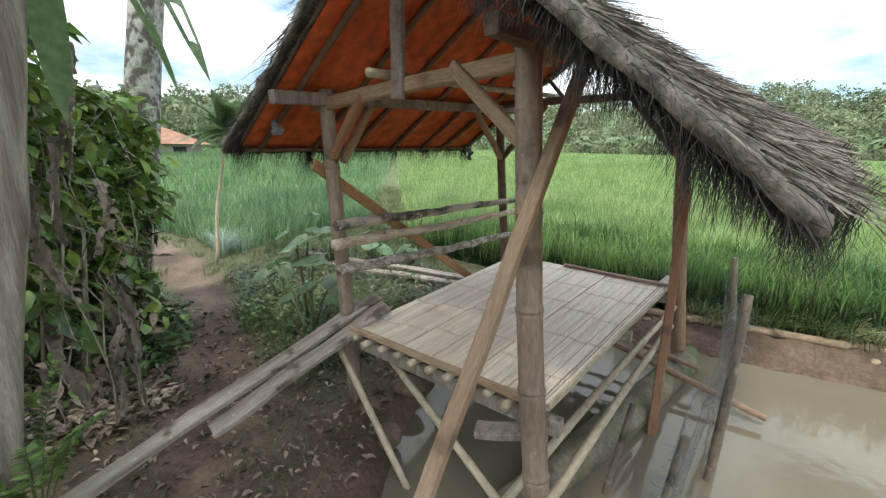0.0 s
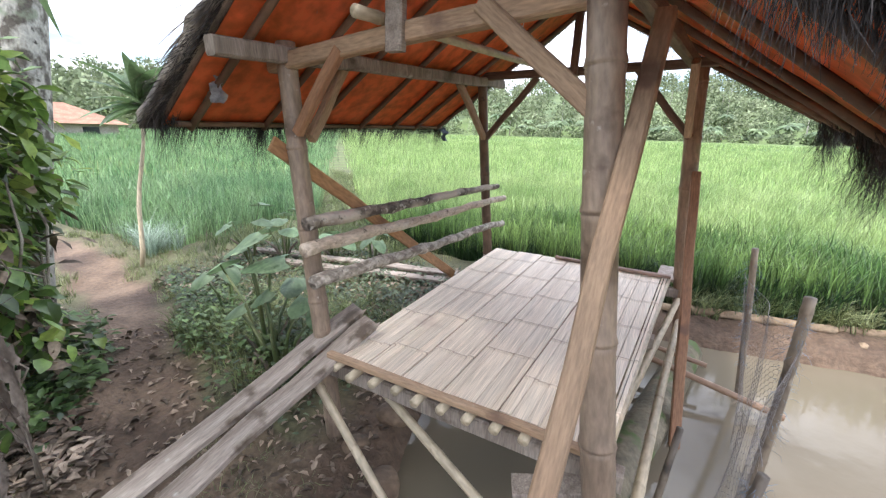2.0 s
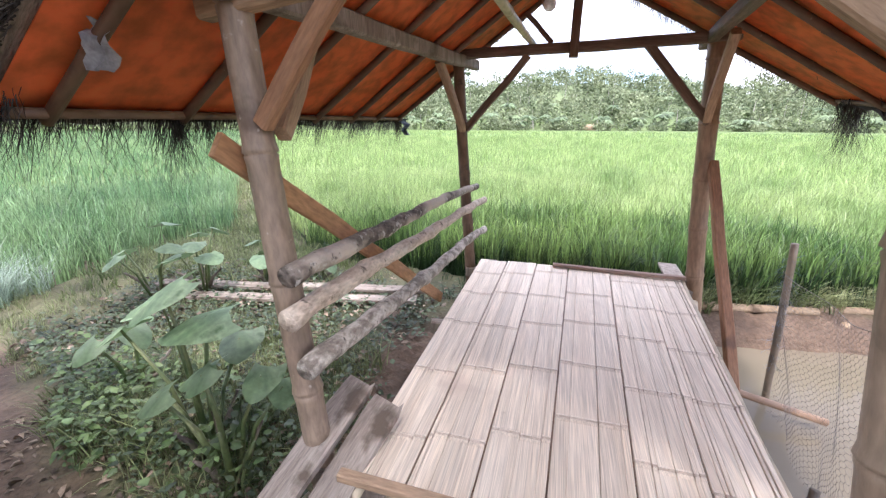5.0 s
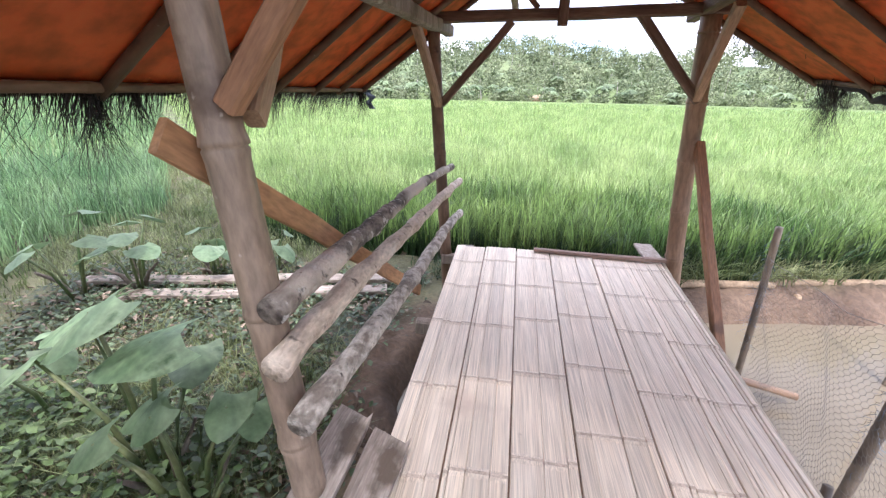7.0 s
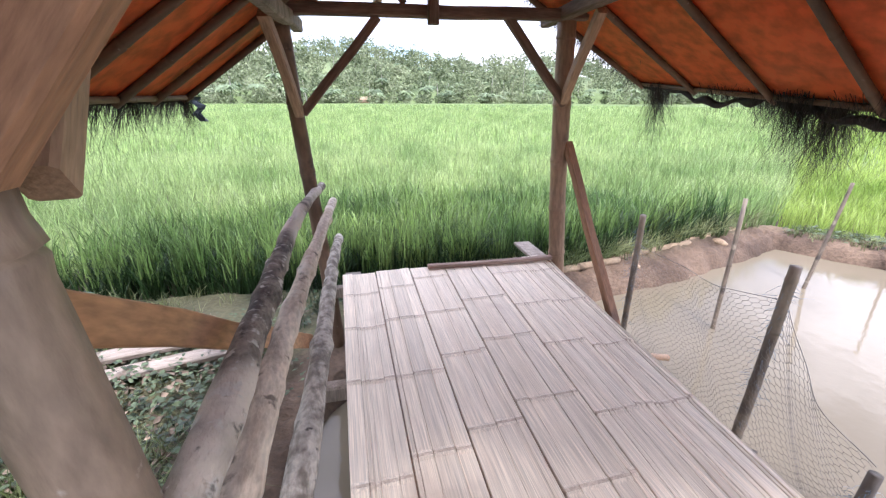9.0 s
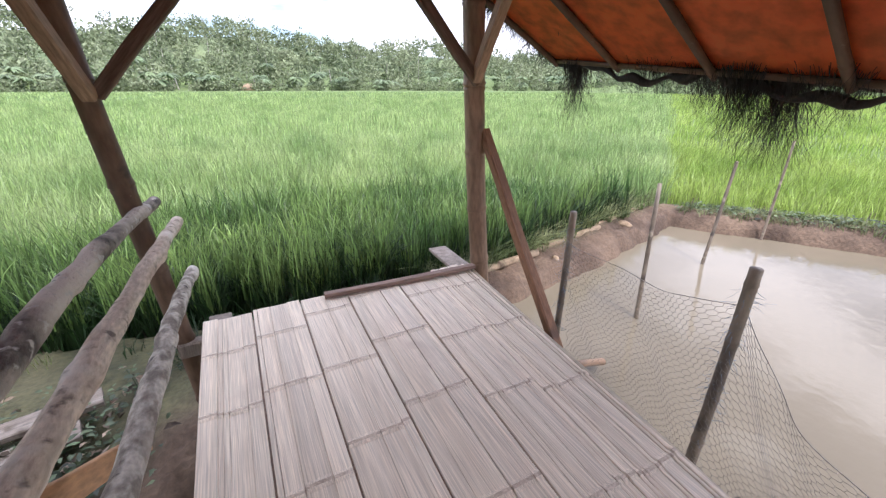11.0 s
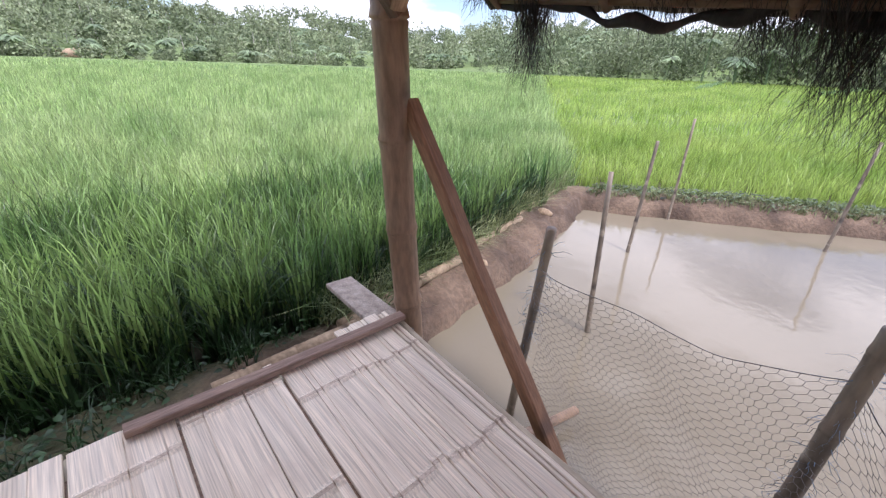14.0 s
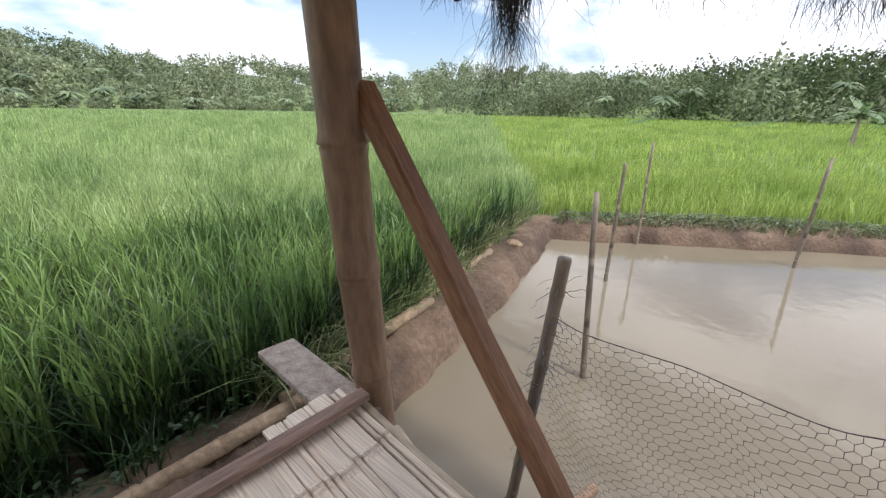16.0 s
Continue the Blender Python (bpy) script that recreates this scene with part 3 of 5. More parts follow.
def hut_floor():
    floor = part("bamboo_floor", mesh_of("bamboo_floor", [Vector((0.0, -2.1, DECK - 0.024)), Vector((1.15, -2.12, DECK - 0.024)), Vector((1.36, -0.1, DECK - 0.024)), Vector((0.02, -0.06, DECK - 0.024)),
                 Vector((0.0, -2.1, DECK - 0.014)), Vector((1.15, -2.12, DECK - 0.014)), Vector((1.36, -0.1, DECK - 0.014)), Vector((0.02, -0.06, DECK - 0.014))],
                 [(3, 2, 1, 0), (4, 5, 6, 7), (0, 1, 5, 4), (1, 2, 6, 5), (2, 3, 7, 6), (3, 0, 4, 7)], BAMBOO), hut, "floor of flattened split bamboo strips")
    # the floor widens from 1.24 m at the near end to 1.42 m at the far end
    near, far = np.array((1.24 / 1.4, 0.0)), np.array((1.43 / 1.4, -0.01))
    edges = [0.0, 0.21, 0.43, 0.66, 0.94, 1.17, 1.40]
    for e0, e1 in zip(edges, edges[1:]):
        shift, gap_end = random.uniform(0, 0.36), random.uniform(-0.02, 0.05)
        nodes = [-2.4 + shift + 0.42 * k + random.uniform(-0.03, 0.03) for k in range(8)]
        arch, wild = random.uniform(-0.025, 0.025), e0 > 1.1 or e0 < 0.1
        x = e0 + 0.003
        while x < e1 - 0.012:
            w = random.choice((0.014, 0.018, 0.024, 0.032, 0.045, 0.06) if wild else (0.018, 0.026, 0.04, 0.055, 0.08, 0.11))
            if e1 - x - w < 0.02:
                w = e1 - x - 0.004
            lift = random.uniform(-0.0012, 0.0012)
            u = (x + w / 2 - e0) / (e1 - e0) * 2 - 1
            own = [q + arch * (1 - u * u) + random.uniform(-0.006, 0.006) for q in nodes]
            crack = random.choice((0.0005, 0.003, 0.006)) if wild and e0 > 1 else random.choice((0.0, 0.0, 0.0, 0.0004, 0.0016))
            part("slat", slat_mesh(x, x + w - crack, -2.16 + random.uniform(-0.012, 0.012), gap_end - 0.02 + random.uniform(-0.012, 0.012), near, far, own, lift), floor)
            x += w
    timber("edge_strip", (0.55, -0.028, DECK + 0.016), (1.43, -0.075, DECK + 0.018), 0.042, 0.024, STRIP, hut, "brown strip nailed along the floor edge")
    timber("edge_strip", (-0.02, -2.175, DECK - 0.002), (1.22, -2.20, DECK + 0.002), 0.035, 0.03, TIMBER, hut, "split wooden strip along the floor edge")
    timber("edge_strip", (1.235, -2.16, DECK - 0.02), (1.425, -0.03, DECK - 0.02), 0.02, 0.035, BAMBOO_PALE, hut)
    for k in range(11):
        x = 0.03 + 0.115 * k
        bamboo("joist", (x, -2.22 + random.uniform(-0.03, 0.02), DECK - 0.045), (x * 1.14, 0.02, DECK - 0.045), 0.021, BAMBOO_PALE, hut, spacing=0.3, start=0.1)
    timber("floor_beam", (-0.14, -2.12, DECK - 0.11), (1.3, -2.14, DECK - 0.11), 0.06, 0.085, PLANK, hut)
    timber("floor_beam", (-0.1, -1.0, DECK - 0.105), (1.36, -1.0, DECK - 0.105), 0.06, 0.075, PLANK, hut)
    timber("floor_beam", (-0.12, -0.02, DECK - 0.105), (1.5, -0.03, DECK - 0.105), 0.06, 0.075, PLANK, hut)
    timber("floor_beam", (0.95, -2.28, 0.36), (1.25, -2.16, 0.42), 0.1, 0.035, PLANK, hut, "short grey board under the floor")
    bamboo("stretcher", (-0.14, -2.20, 0.46), (0.62, -2.35, -0.2), 0.021, BAMBOO_PALE, hut)
    bamboo("stretcher", (0.15, -2.05, 0.40), (1.42, -2.42, -0.02), 0.022, BAMBOO_PALE, hut)
    bamboo("stretcher", (1.05, -2.5, -0.05), (1.5, -0.1, 0.42), 0.024, BAMBOO_PALE, hut)
    bamboo("stretcher", (1.33, -2.34, 0.22), (1.52, -0.3, 0.33), 0.023, BAMBOO_PALE, hut)
    bamboo("stretcher", (0.35, -0.25, 0.2), (2.17, -0.52, -0.075), 0.024, BAMBOO, hut, "bamboo pole reaching out over the pond")
    bamboo("stretcher", (0.5, -0.05, 0.12), (1.75, -0.28, 0.03), 0.02, BAMBOO, hut)
    timber("floor_end_board", (1.43, 0.42, 0.515), (1.40, -0.02, 0.535), 0.13, 0.022, PLANK, hut, "short whitish board jutting past the floor")
    timber("floor_end_board", (0.06, 0.10, 0.515), (0.06, -0.10, 0.522), 0.10, 0.022, PLANK, hut)


def strands(count, place, material, name, parent, label="", curl=0.3, steps=3):
    """Loose fibres: each a bent flat ribbon from place() = (root, way, length, width, droop)."""
    v, q = [], []
    for _ in range(count):
        root, way, length, width, droop = place()
        p, w = Vector(root), Vector(way).normalized()
        side = w.cross(Vector((random.uniform(-1, 1), random.uniform(-1, 1), random.uniform(-1, 1)))).normalized() * width
        base = len(v)
        for k in range(steps + 1):
            t = k / steps
            s = side * (1 - 0.8 * t)
            v += [p - s, p + s]
            p = p + w * (length / steps)
            w = (w + Vector((random.uniform(-curl, curl), random.uniform(-curl, curl), -droop + random.uniform(-curl, curl) * 0.7))).normalized()
        for k in range(steps):
            q.append((base + 2 * k, base + 2 * k + 1, base + 2 * k + 3, base + 2 * k + 2))
    me = big_mesh(name, np.array([tuple(p) for p in v]), q, material)
    ob = part(name, me, parent, label)
    ob["kind"] = "stuff"
    return ob


def slope(side, name, low, thick, material, label, rough=0.0, near=0.0, drop=0.0):
    """A sheet over one roof slope, sagging a little between the rafters."""
    far = FAR_Y
    n, m = 34, 18
    v = []
    for layer in (0, 1):
        for i in range(n + 1):
            for j in range(m + 1):
                f = j / m * (1 + drop)
                y = GABLE_Y[side] - near + (far - GABLE_Y[side] + 2 * near) * i / n
                foot = eave(side, y)
                x = RIDGE.x + (foot.x - RIDGE.x) * f
                z = RIDGE.z + (foot.z - RIDGE.z) * f
                wave = 0.008 * math.sin(i * 1.9) * math.sin(j * 0.9)
                jit = noise.noise((x * 6, y * 6, layer * 3.0)) * rough
                edge = random.uniform(-rough, rough) if j == m or i in (0, n) else 0
                v.append(Vector((x + edge * 0.5, y + edge, z + low + layer * thick * (1 + jit * 8) + wave + jit)))
    f = []
    size = (n + 1) * (m + 1)
    for i in range(n):
        for j in range(m):
            a = i * (m + 1) + j
            f.append((a, a + 1, a + m + 2, a + m + 1))
            f.append((size + a + m + 1, size + a + m + 2, size + a + 1, size + a))
    ring = [j for j in range(m + 1)] + [i * (m + 1) + m for i in range(1, n + 1)] + [n * (m + 1) + j for j in range(m - 1, -1, -1)] + [i * (m + 1) for i in range(n - 1, 0, -1)]
    for a, b in zip(ring, ring[1:] + ring[:1]):
        f.append((a, a + size, b + size, b))
    me = mesh_of(name, v, f, material, True)
    return part(name, me, hut, label)


def hut_roof():
    for side in (-1, 1):
        far = FAR_Y
        slope(side, "tarpaulin", 0.0, 0.004, TARP, "orange tarpaulin lining under the thatch", drop=0.01)
        slope(side, "thatch", 0.015, 0.06, THATCH, "weathered grey-black palm thatch", rough=0.016, near=0.075, drop=0.04)
        count = 7 if side < 0 else 6
        for k in range(count):
            y = GABLE_Y[side] + 0.12 + (far - GABLE_Y[side] - 0.2) * k / (count - 1)
            bamboo("rafter", (RIDGE.x + side * 0.03, y, RIDGE.z - 0.04), eave(side, y + random.uniform(-0.05, 0.05)) - Vector((0, 0, 0.022)), 0.018, BAMBOO_DARK, hut, spacing=0.3)
        bamboo("eave_pole", eave(side, GABLE_Y[side] + 0.02) - Vector((side * 0.02, 0, 0.002)), eave(side, far - 0.02) - Vector((side * 0.02, 0, 0.002)), 0.014, BAMBOO_DARK, hut)
        mid = eave(side, -1.0)
        down = Vector((mid.x - RIDGE.x, 0, mid.z - RIDGE.z)).normalized()

        def on_slope(f, y, lift):
            foot = eave(side, y)
            return Vector((RIDGE.x + (foot.x - RIDGE.x) * f, y, RIDGE.z + lift + (foot.z - RIDGE.z) * f))

        def top_place():
            f, y = random.random(), random.uniform(GABLE_Y[side] - 0.06, far + 0.06)
            p = on_slope(f, y, 0.085)
            return p, down + Vector((0, random.uniform(-0.35, 0.35), random.uniform(0.0, 0.12))), random.uniform(0.12, 0.3), random.uniform(0.0015, 0.005), 0.02

        strands(7000, top_place, THATCH, "thatch_straw", hut, "loose grey straw on the thatch")

        def gable_place():
            f = random.random()
            y, s = (GABLE_Y[side] - 0.03, -1) if random.random() < 0.7 else (far + 0.03, 1)
            p = on_slope(f, y, random.uniform(0.0, 0.07))
            if side > 0 and s < 0 and random.random() < 0.75:
                return p, Vector((random.uniform(-0.35, 0.35), -0.25, -1.0)), random.uniform(0.05, 0.12 + 0.12 * math.sin(f * 13) ** 2), 0.0017, 0.3
            return p, Vector((random.uniform(-0.5, 0.5), s * 0.8, random.uniform(-0.7, 0.3))) + down * 0.5, random.uniform(0.03, 0.12 if side < 0 else 0.18), 0.0018, 0.25

        strands(3000 if side < 0 else 7500, gable_place, FIBRE, "gable_fringe", hut, "ragged black fibre fringe")

        def eave_place():
            y = random.uniform(GABLE_Y[side] - 0.05, far + 0.05)
            clump = 0.5 + 0.5 * math.sin(y * 9) * math.sin(y * 23 + 1)
            p = eave(side, y) + Vector((0, 0, random.uniform(0.0, 0.05)))
            return p, down * 0.6 + Vector((0, random.uniform(-0.3, 0.3), -0.5)), random.uniform(0.03, (0.07 if side > 0 else 0.11) + 0.13 * clump), 0.0016, 0.4

        def wisp_place():
            y = random.uniform(GABLE_Y[side] - 0.04, far + 0.04)
            return eave(side, y) + Vector((0, 0, 0.01)), down * 0.3 + Vector((0, random.uniform(-0.5, 0.5), -0.8)), random.uniform(0.1, 0.34), 0.001, 0.2

        strands(330 if side < 0 else 160, wisp_place, FIBRE, "eave_fringe", hut, "long thin black fibres dangling from the eave", 0.6, 7)
        strands(2200 if side < 0 else 1100, eave_place, FIBRE, "eave_fringe", hut, "ragged black fibre fringe")


def hanging_tuft(p, length, count, spread_r):
    def place():
        root = Vector(p) + Vector((random.uniform(-1, 1) * spread_r, random.uniform(-1, 1) * spread_r, random.uniform(-0.02, 0.04)))
        inward = (Vector(p) - root) * random.uniform(0.5, 1.6)
        return root, Vector((inward.x, inward.y, -0.6 * length - 0.1)), length * random.uniform(0.25, 1.05), 0.0011, 0.22
    return strands(count, place, FIBRE, "hanging_fibre", hut, "tuft of black palm fibre hanging from the eave", 0.55, 7)


def hut_tufts():
    hanging_tuft((2.12, -0.03, 1.70), 0.42, 320, 0.06)
    hanging_tuft((-0.74, -1.88, 1.62), 0.34, 170, 0.02)
    for y, ln, c, s in ((-0.62, 0.13, 200, 0.13), (-0.85, 0.24, 420, 0.10), (-1.02, 0.40, 520, 0.09), (-1.15, 0.46, 420, 0.06), (-1.3, 0.22, 240, 0.12), (-1.65, 0.14, 180, 0.14), (-2.0, 0.18, 300, 0.14), (-2.22, 0.18, 300, 0.09), (-2.42, 0.24, 260, 0.07)):
        hanging_tuft(eave(1, y) + Vector((random.uniform(0.0, 0.05), 0, 0.02)), ln, c, s)
    for y, ln in ((-1.75, 0.24), (-1.2, 0.16), (-0.5, 0.2), (0.1, 0.22), (0.18, 0.26)):
        hanging_tuft((-0.75, y, 1.61), ln, 60, 0.02)
    hanging_tuft((-0.72, -2.4, 1.63), 0.17, 220, 0.06)


def eave_roll():
    """A rolled strip of black netting tied along the eave, sagging between its ties."""
    pts, rad = [], []
    for k in range(70):
        y = 0.17 - 2.3 * k / 69
        sag = 0.05 * abs(math.sin(y * 4.1 + 0.4)) ** 1.5 + 0.012 * math.sin(y * 31)
        pts.append(eave(1, y) + Vector((0.01 * math.sin(y * 17), 0, -0.012 - (sag if y < -0.25 else 0.2 * sag))))
        rad.append(0.014 + 0.006 * math.sin(y * 23) + random.uniform(0, 0.005))
    v, f = tube_data(pts, rad, 8)
    part("netting_roll", mesh_of("netting_roll", v, f, FIBRE, True), hut, "rolled black netting sagging along the eave")


def hut_rags():
    for name, label, at, size, turn, material in (
            ("rag", "greyish white rag caught under the thatch", (-0.48, -2.28, 1.80), (0.075, 0.11), 30, surface("pale_rag", (0.26, 0.25, 0.25), (0.40, 0.39, 0.39), 9, rough=0.9, leaf=0.3)),
            ("rag", "dark blue plastic scrap at the eave corner", (-0.72, 0.22, 1.63), (0.11, 0.13), 100, surface("dark_blue_plastic", (0.02, 0.025, 0.045), (0.05, 0.06, 0.10), 9, rough=0.4))):
        v, f = [], []
        for i in range(7):
            for j in range(5):
                t = i / 6
                v.append(Vector((size[0] * (j / 4 - 0.5) * (1 - 0.4 * t), 0.025 * math.sin(j * 2.3 + i) + 0.02 * math.sin(i * 1.9), -size[1] * t + 0.012 * math.sin(j * 3.1))))
        for i in range(6):
            for j in range(4):
                f.append((5 * i + j, 5 * i + j + 1, 5 * i + j + 6, 5 * i + j + 5))
        ob = part(name, mesh_of(name, v, f, material, True), hut, label)
        ob.matrix_local = pose(*at, 0, 0, turn)


def light_bulb():
    """A small white bulb on a wire under the roof, and its socket on the plate beam."""
    white = surface("milky_glass", (0.72, 0.72, 0.70), (0.82, 0.82, 0.80), 9, rough=0.25, bump=0.0)
    black = surface("black_plastic", (0.02, 0.02, 0.02), (0.04, 0.04, 0.045), 9, rough=0.4, bump=0.0)
    lamp = thing("light_bulb", "small white bulb hanging on a wire under the roof", "light bulb", "", (0.44, -1.06, 2.07))
    v, f = tube_data([Vector((0, 0, z)) for z in (-0.03, -0.027, -0.018, -0.004, 0.01, 0.022, 0.03)], [0.004, 0.014, 0.024, 0.028, 0.024, 0.015, 0.012], 16)
    part("glass", mesh_of("glass", v, f, white, True), lamp)
    v, f = tube_data([Vector((0, 0, z)) for z in (0.03, 0.034, 0.07, 0.075)], [0.012, 0.015, 0.014, 0.006], 14)
    part("socket", mesh_of("socket", v, f, black, True), lamp)
    v, f = tube_data([Vector((0.01 * math.sin(k), 0.006 * k, 0.075 + 0.05 * k)) for k in range(8)], [0.0025] * 8, 6)
    part("wire", mesh_of("wire", v, f, white, True), lamp)


light_bulb()
hut_rags()
eave_roll()
hut_posts()
hut_frame()
hut_rails()
hut_floor()
hut_roof()
hut_tufts()


# ---- rice and woods ----
def blades(name, xy, per, height, width, segments, material, label, lean=0.35, reach=0.05, lift=0.0):
    """Grass-like clumps at xy: per blades each, thin bent ribbons that taper to a tip."""
    n = len(xy) * per
    rng = np.random
    root = np.repeat(np.asarray(xy), per, 0) + rng.uniform(-reach, reach, (n, 2))
    z = np.repeat(land(np.asarray(xy)[:, 0], np.asarray(xy)[:, 1]), per) - 0.02 + lift * rng.uniform(0.5, 1.3, n)
    a = rng.uniform(0, 2 * np.pi, n)
    d = np.stack([np.cos(a), np.sin(a)], -1)
    hgt = height * rng.uniform(0.55, 1.15, n) * np.repeat(rng.uniform(0.82, 1.12, len(xy)), per)
    out = lean * hgt * rng.uniform(0.15, 1.6, n)
    tw = rng.uniform(0, np.pi, n)
    side = np.stack([np.cos(tw), np.sin(tw)], -1) * (width * rng.uniform(0.7, 1.2, n))[:, None]
    rows = []
    for k in range(segments + 1):
        t = k / segments
        c = root + d * (out * t ** 2.2)[:, None]
        zz = z + hgt * (t - 0.22 * t ** 4)
        w = side * (1.0 - t ** 1.6) if k < segments else side * 0
        if k < segments:
            rows.append(np.concatenate([c - w, zz[:, None]], 1))
            rows.append(np.concatenate([c + w, zz[:, None]], 1))
        else:
            rows.append(np.concatenate([c, zz[:, None]], 1))
    per_v = 2 * segments + 1
    v = np.stack(rows, 1).reshape(-1, 3)
    base = np.arange(n)[:, None] * per_v
    quads = np.concatenate([base + np.array([[2 * k, 2 * k + 1, 2 * k + 3, 2 * k + 2]]) for k in range(segments - 1)], 0)
    k = 2 * (segments - 1)
    tris = base + np.array([[k, k + 1, k + 2]])
    return tagged(new(name, big_mesh(name, v, quads, material, tris)), label, "rice" if "rice" in name else "grass", kind="stuff")


def scatter(x0, x1, y0, y1, step):
    xs, ys = np.meshgrid(np.arange(x0, x1, step), np.arange(y0, y1, step))
    p = np.stack([xs.ravel(), ys.ravel()], -1)
    return p + np.random.uniform(-0.42, 0.42, p.shape) * step


def rice_fields():
    eye = np.array([1.0, -1.5])
    for x0, x1, y0, y1, step, lo, hi, per, w, seg, h, reach in (
            (-7, 10, -4, 8, 0.135, 0, 4.6, 24, 0.0062, 5, 0.70, 0.055),
            (-16, 16, -9, 14, 0.20, 4.6, 12, 22, 0.0075, 3, 0.66, 0.08),
            (-45, 45, -30, 42, 0.46, 12, 42, 12, 0.014, 2, 0.58, 0.25),
            (-90, 90, -30, 90, 1.4, 42, 90, 12, 0.045, 2, 0.58, 0.8)):
        p = scatter(x0, x1, y0, y1, step)
        r = np.hypot(*(p - eye).T)
        main, dark = crop_zone(p[:, 0], p[:, 1])
        keep = (r >= lo) & (r < hi)
        young = main & young_zone(p[:, 0], p[:, 1])
        tall = main & ~young
        # low layer in the dark green that carries the shade at the rice foot
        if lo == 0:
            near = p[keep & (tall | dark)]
            blades("rice_crop", near, 36, h * 0.86, w * 1.15, 4, RICE_LOW_SHADE, "stems and older leaves low in the rice, coloured dark for shade", 0.42, reach)
        # within 4.6 the rice takes the shade-darkened green, farther off the paler one
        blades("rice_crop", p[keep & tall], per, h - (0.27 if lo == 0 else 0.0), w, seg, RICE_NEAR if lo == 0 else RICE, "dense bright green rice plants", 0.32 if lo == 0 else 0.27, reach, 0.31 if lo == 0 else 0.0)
        blades("rice_crop", p[keep & young], per, h * 0.8, w, seg, RICE_YOUNG, "shorter yellow-green young rice plants", 0.27, reach)
        if (keep & dark).any():
            blades("rice_crop", p[keep & dark], per, h * 0.95, w, seg, RICE_DARK, "dense blue-green rice plants", 0.27, reach)


def field_bunds():
    """Low grassy banks that part the far fields."""
    for a, b in (((38, 10), (88, 21)), ((40, 3), (85, 2)), ((55, -6), (84, -12)), ((6, 46), (40, 52)), ((-8, 62), (60, 74)), ((-30, 52), (-2, 40))):
        a, b = np.array(a, float), np.array(b, float)
        n = int(np.linalg.norm(b - a) * 5)
        p = a + (b - a) * np.random.rand(n, 1) + np.random.uniform(-0.25, 0.25, (n, 2))
        blades("grass_tufts", p, 7, 0.56, 0.02, 2, RICE_DARK, "grassy bund between the far rice fields", 0.5, 0.25)


def crowns(name, trees, material, label, per=70, grain=1.0):
    """Crowns of loose leaf clumps for many far trees: rows of x, y, z, radius, height."""
    t = np.asarray(trees)
    n = len(t) * per
    rng = np.random
    d = rng.normal(size=(n, 3))
    d /= np.linalg.norm(d, axis=1)[:, None]
    lobe = np.repeat(rng.uniform(0.75, 1.25, (len(t), 3)), per, 0)
    r = rng.uniform(0.35, 1.0, n) ** 0.5
    size = np.repeat(t[:, 3], per)
    c = np.repeat(t[:, :3], per, 0)
    bumps = 1 + 0.28 * np.sin(d[:, 0] * 5 + c[:, 0]) * np.sin(d[:, 2] * 6 + c[:, 1]) + 0.2 * np.sin(d[:, 1] * 9 + c[:, 0] * 3)
    c = c + d * lobe * (r * bumps)[:, None] * np.stack([size, size, np.repeat(t[:, 4], per)], -1)
    u = rng.normal(size=(n, 3))
    u /= np.linalg.norm(u, axis=1)[:, None]
    w = np.cross(u, rng.normal(size=(n, 3)))
    w /= np.linalg.norm(w, axis=1)[:, None]
    s = (size * rng.uniform(0.09, 0.23, n) * grain)[:, None]
    v = np.stack([c - u * s, c - w * s * 0.6, c + u * s, c + w * s * 0.6], 1).reshape(-1, 3)
    q = np.arange(4 * n).reshape(n, 4)
    return tagged(new(name, big_mesh(name, v, q, material)), label, "woods", kind="stuff")


def palm_mesh_rows(spots):
    v, q = [], []
    for x, y, z, h, r in spots:
        base = np.array((x, y, z))
        lean = np.random.uniform(-0.1, 0.1, 2) * h
        top = base + np.array((lean[0], lean[1], h))
        side = np.array((0.12, 0.12, 0))
        for s in (np.array((0.14, 0, 0)), np.array((0, 0.14, 0))):
            o = len(v)
            v += [base - s, base + s, top + s * 0.7, top - s * 0.7]
            q.append((o, o + 1, o + 2, o + 3))
        for k in range(15):
            a = 2 * math.pi * k / 15 + np.random.uniform(-0.2, 0.2)
            d = np.array((math.cos(a), math.sin(a), 0))
            e = np.random.uniform(-0.2, 0.8)
            pts = [top + d * r * t * math.cos(e * 0.6) + np.array((0, 0, r * (e * t - (0.35 + e * 0.6) * t * t * 1.2))) for t in (0, 0.33, 0.66, 1.0)]
            s = np.array((-d[1], d[0], 0)) * r * 0.13
            o = len(v)
            for t, p in zip((0.5, 1, 0.8, 0.1), pts):
                v += [p - s * t - np.array((0, 0, 0.12 * r * t)), p, p + s * t - np.array((0, 0, 0.12 * r * t))]
            for i in range(3):
                for j in (0, 1):
                    q.append((o + 3 * i + j, o + 3 * i + j + 1, o + 3 * i + j + 4, o + 3 * i + j + 3))
    return v, q


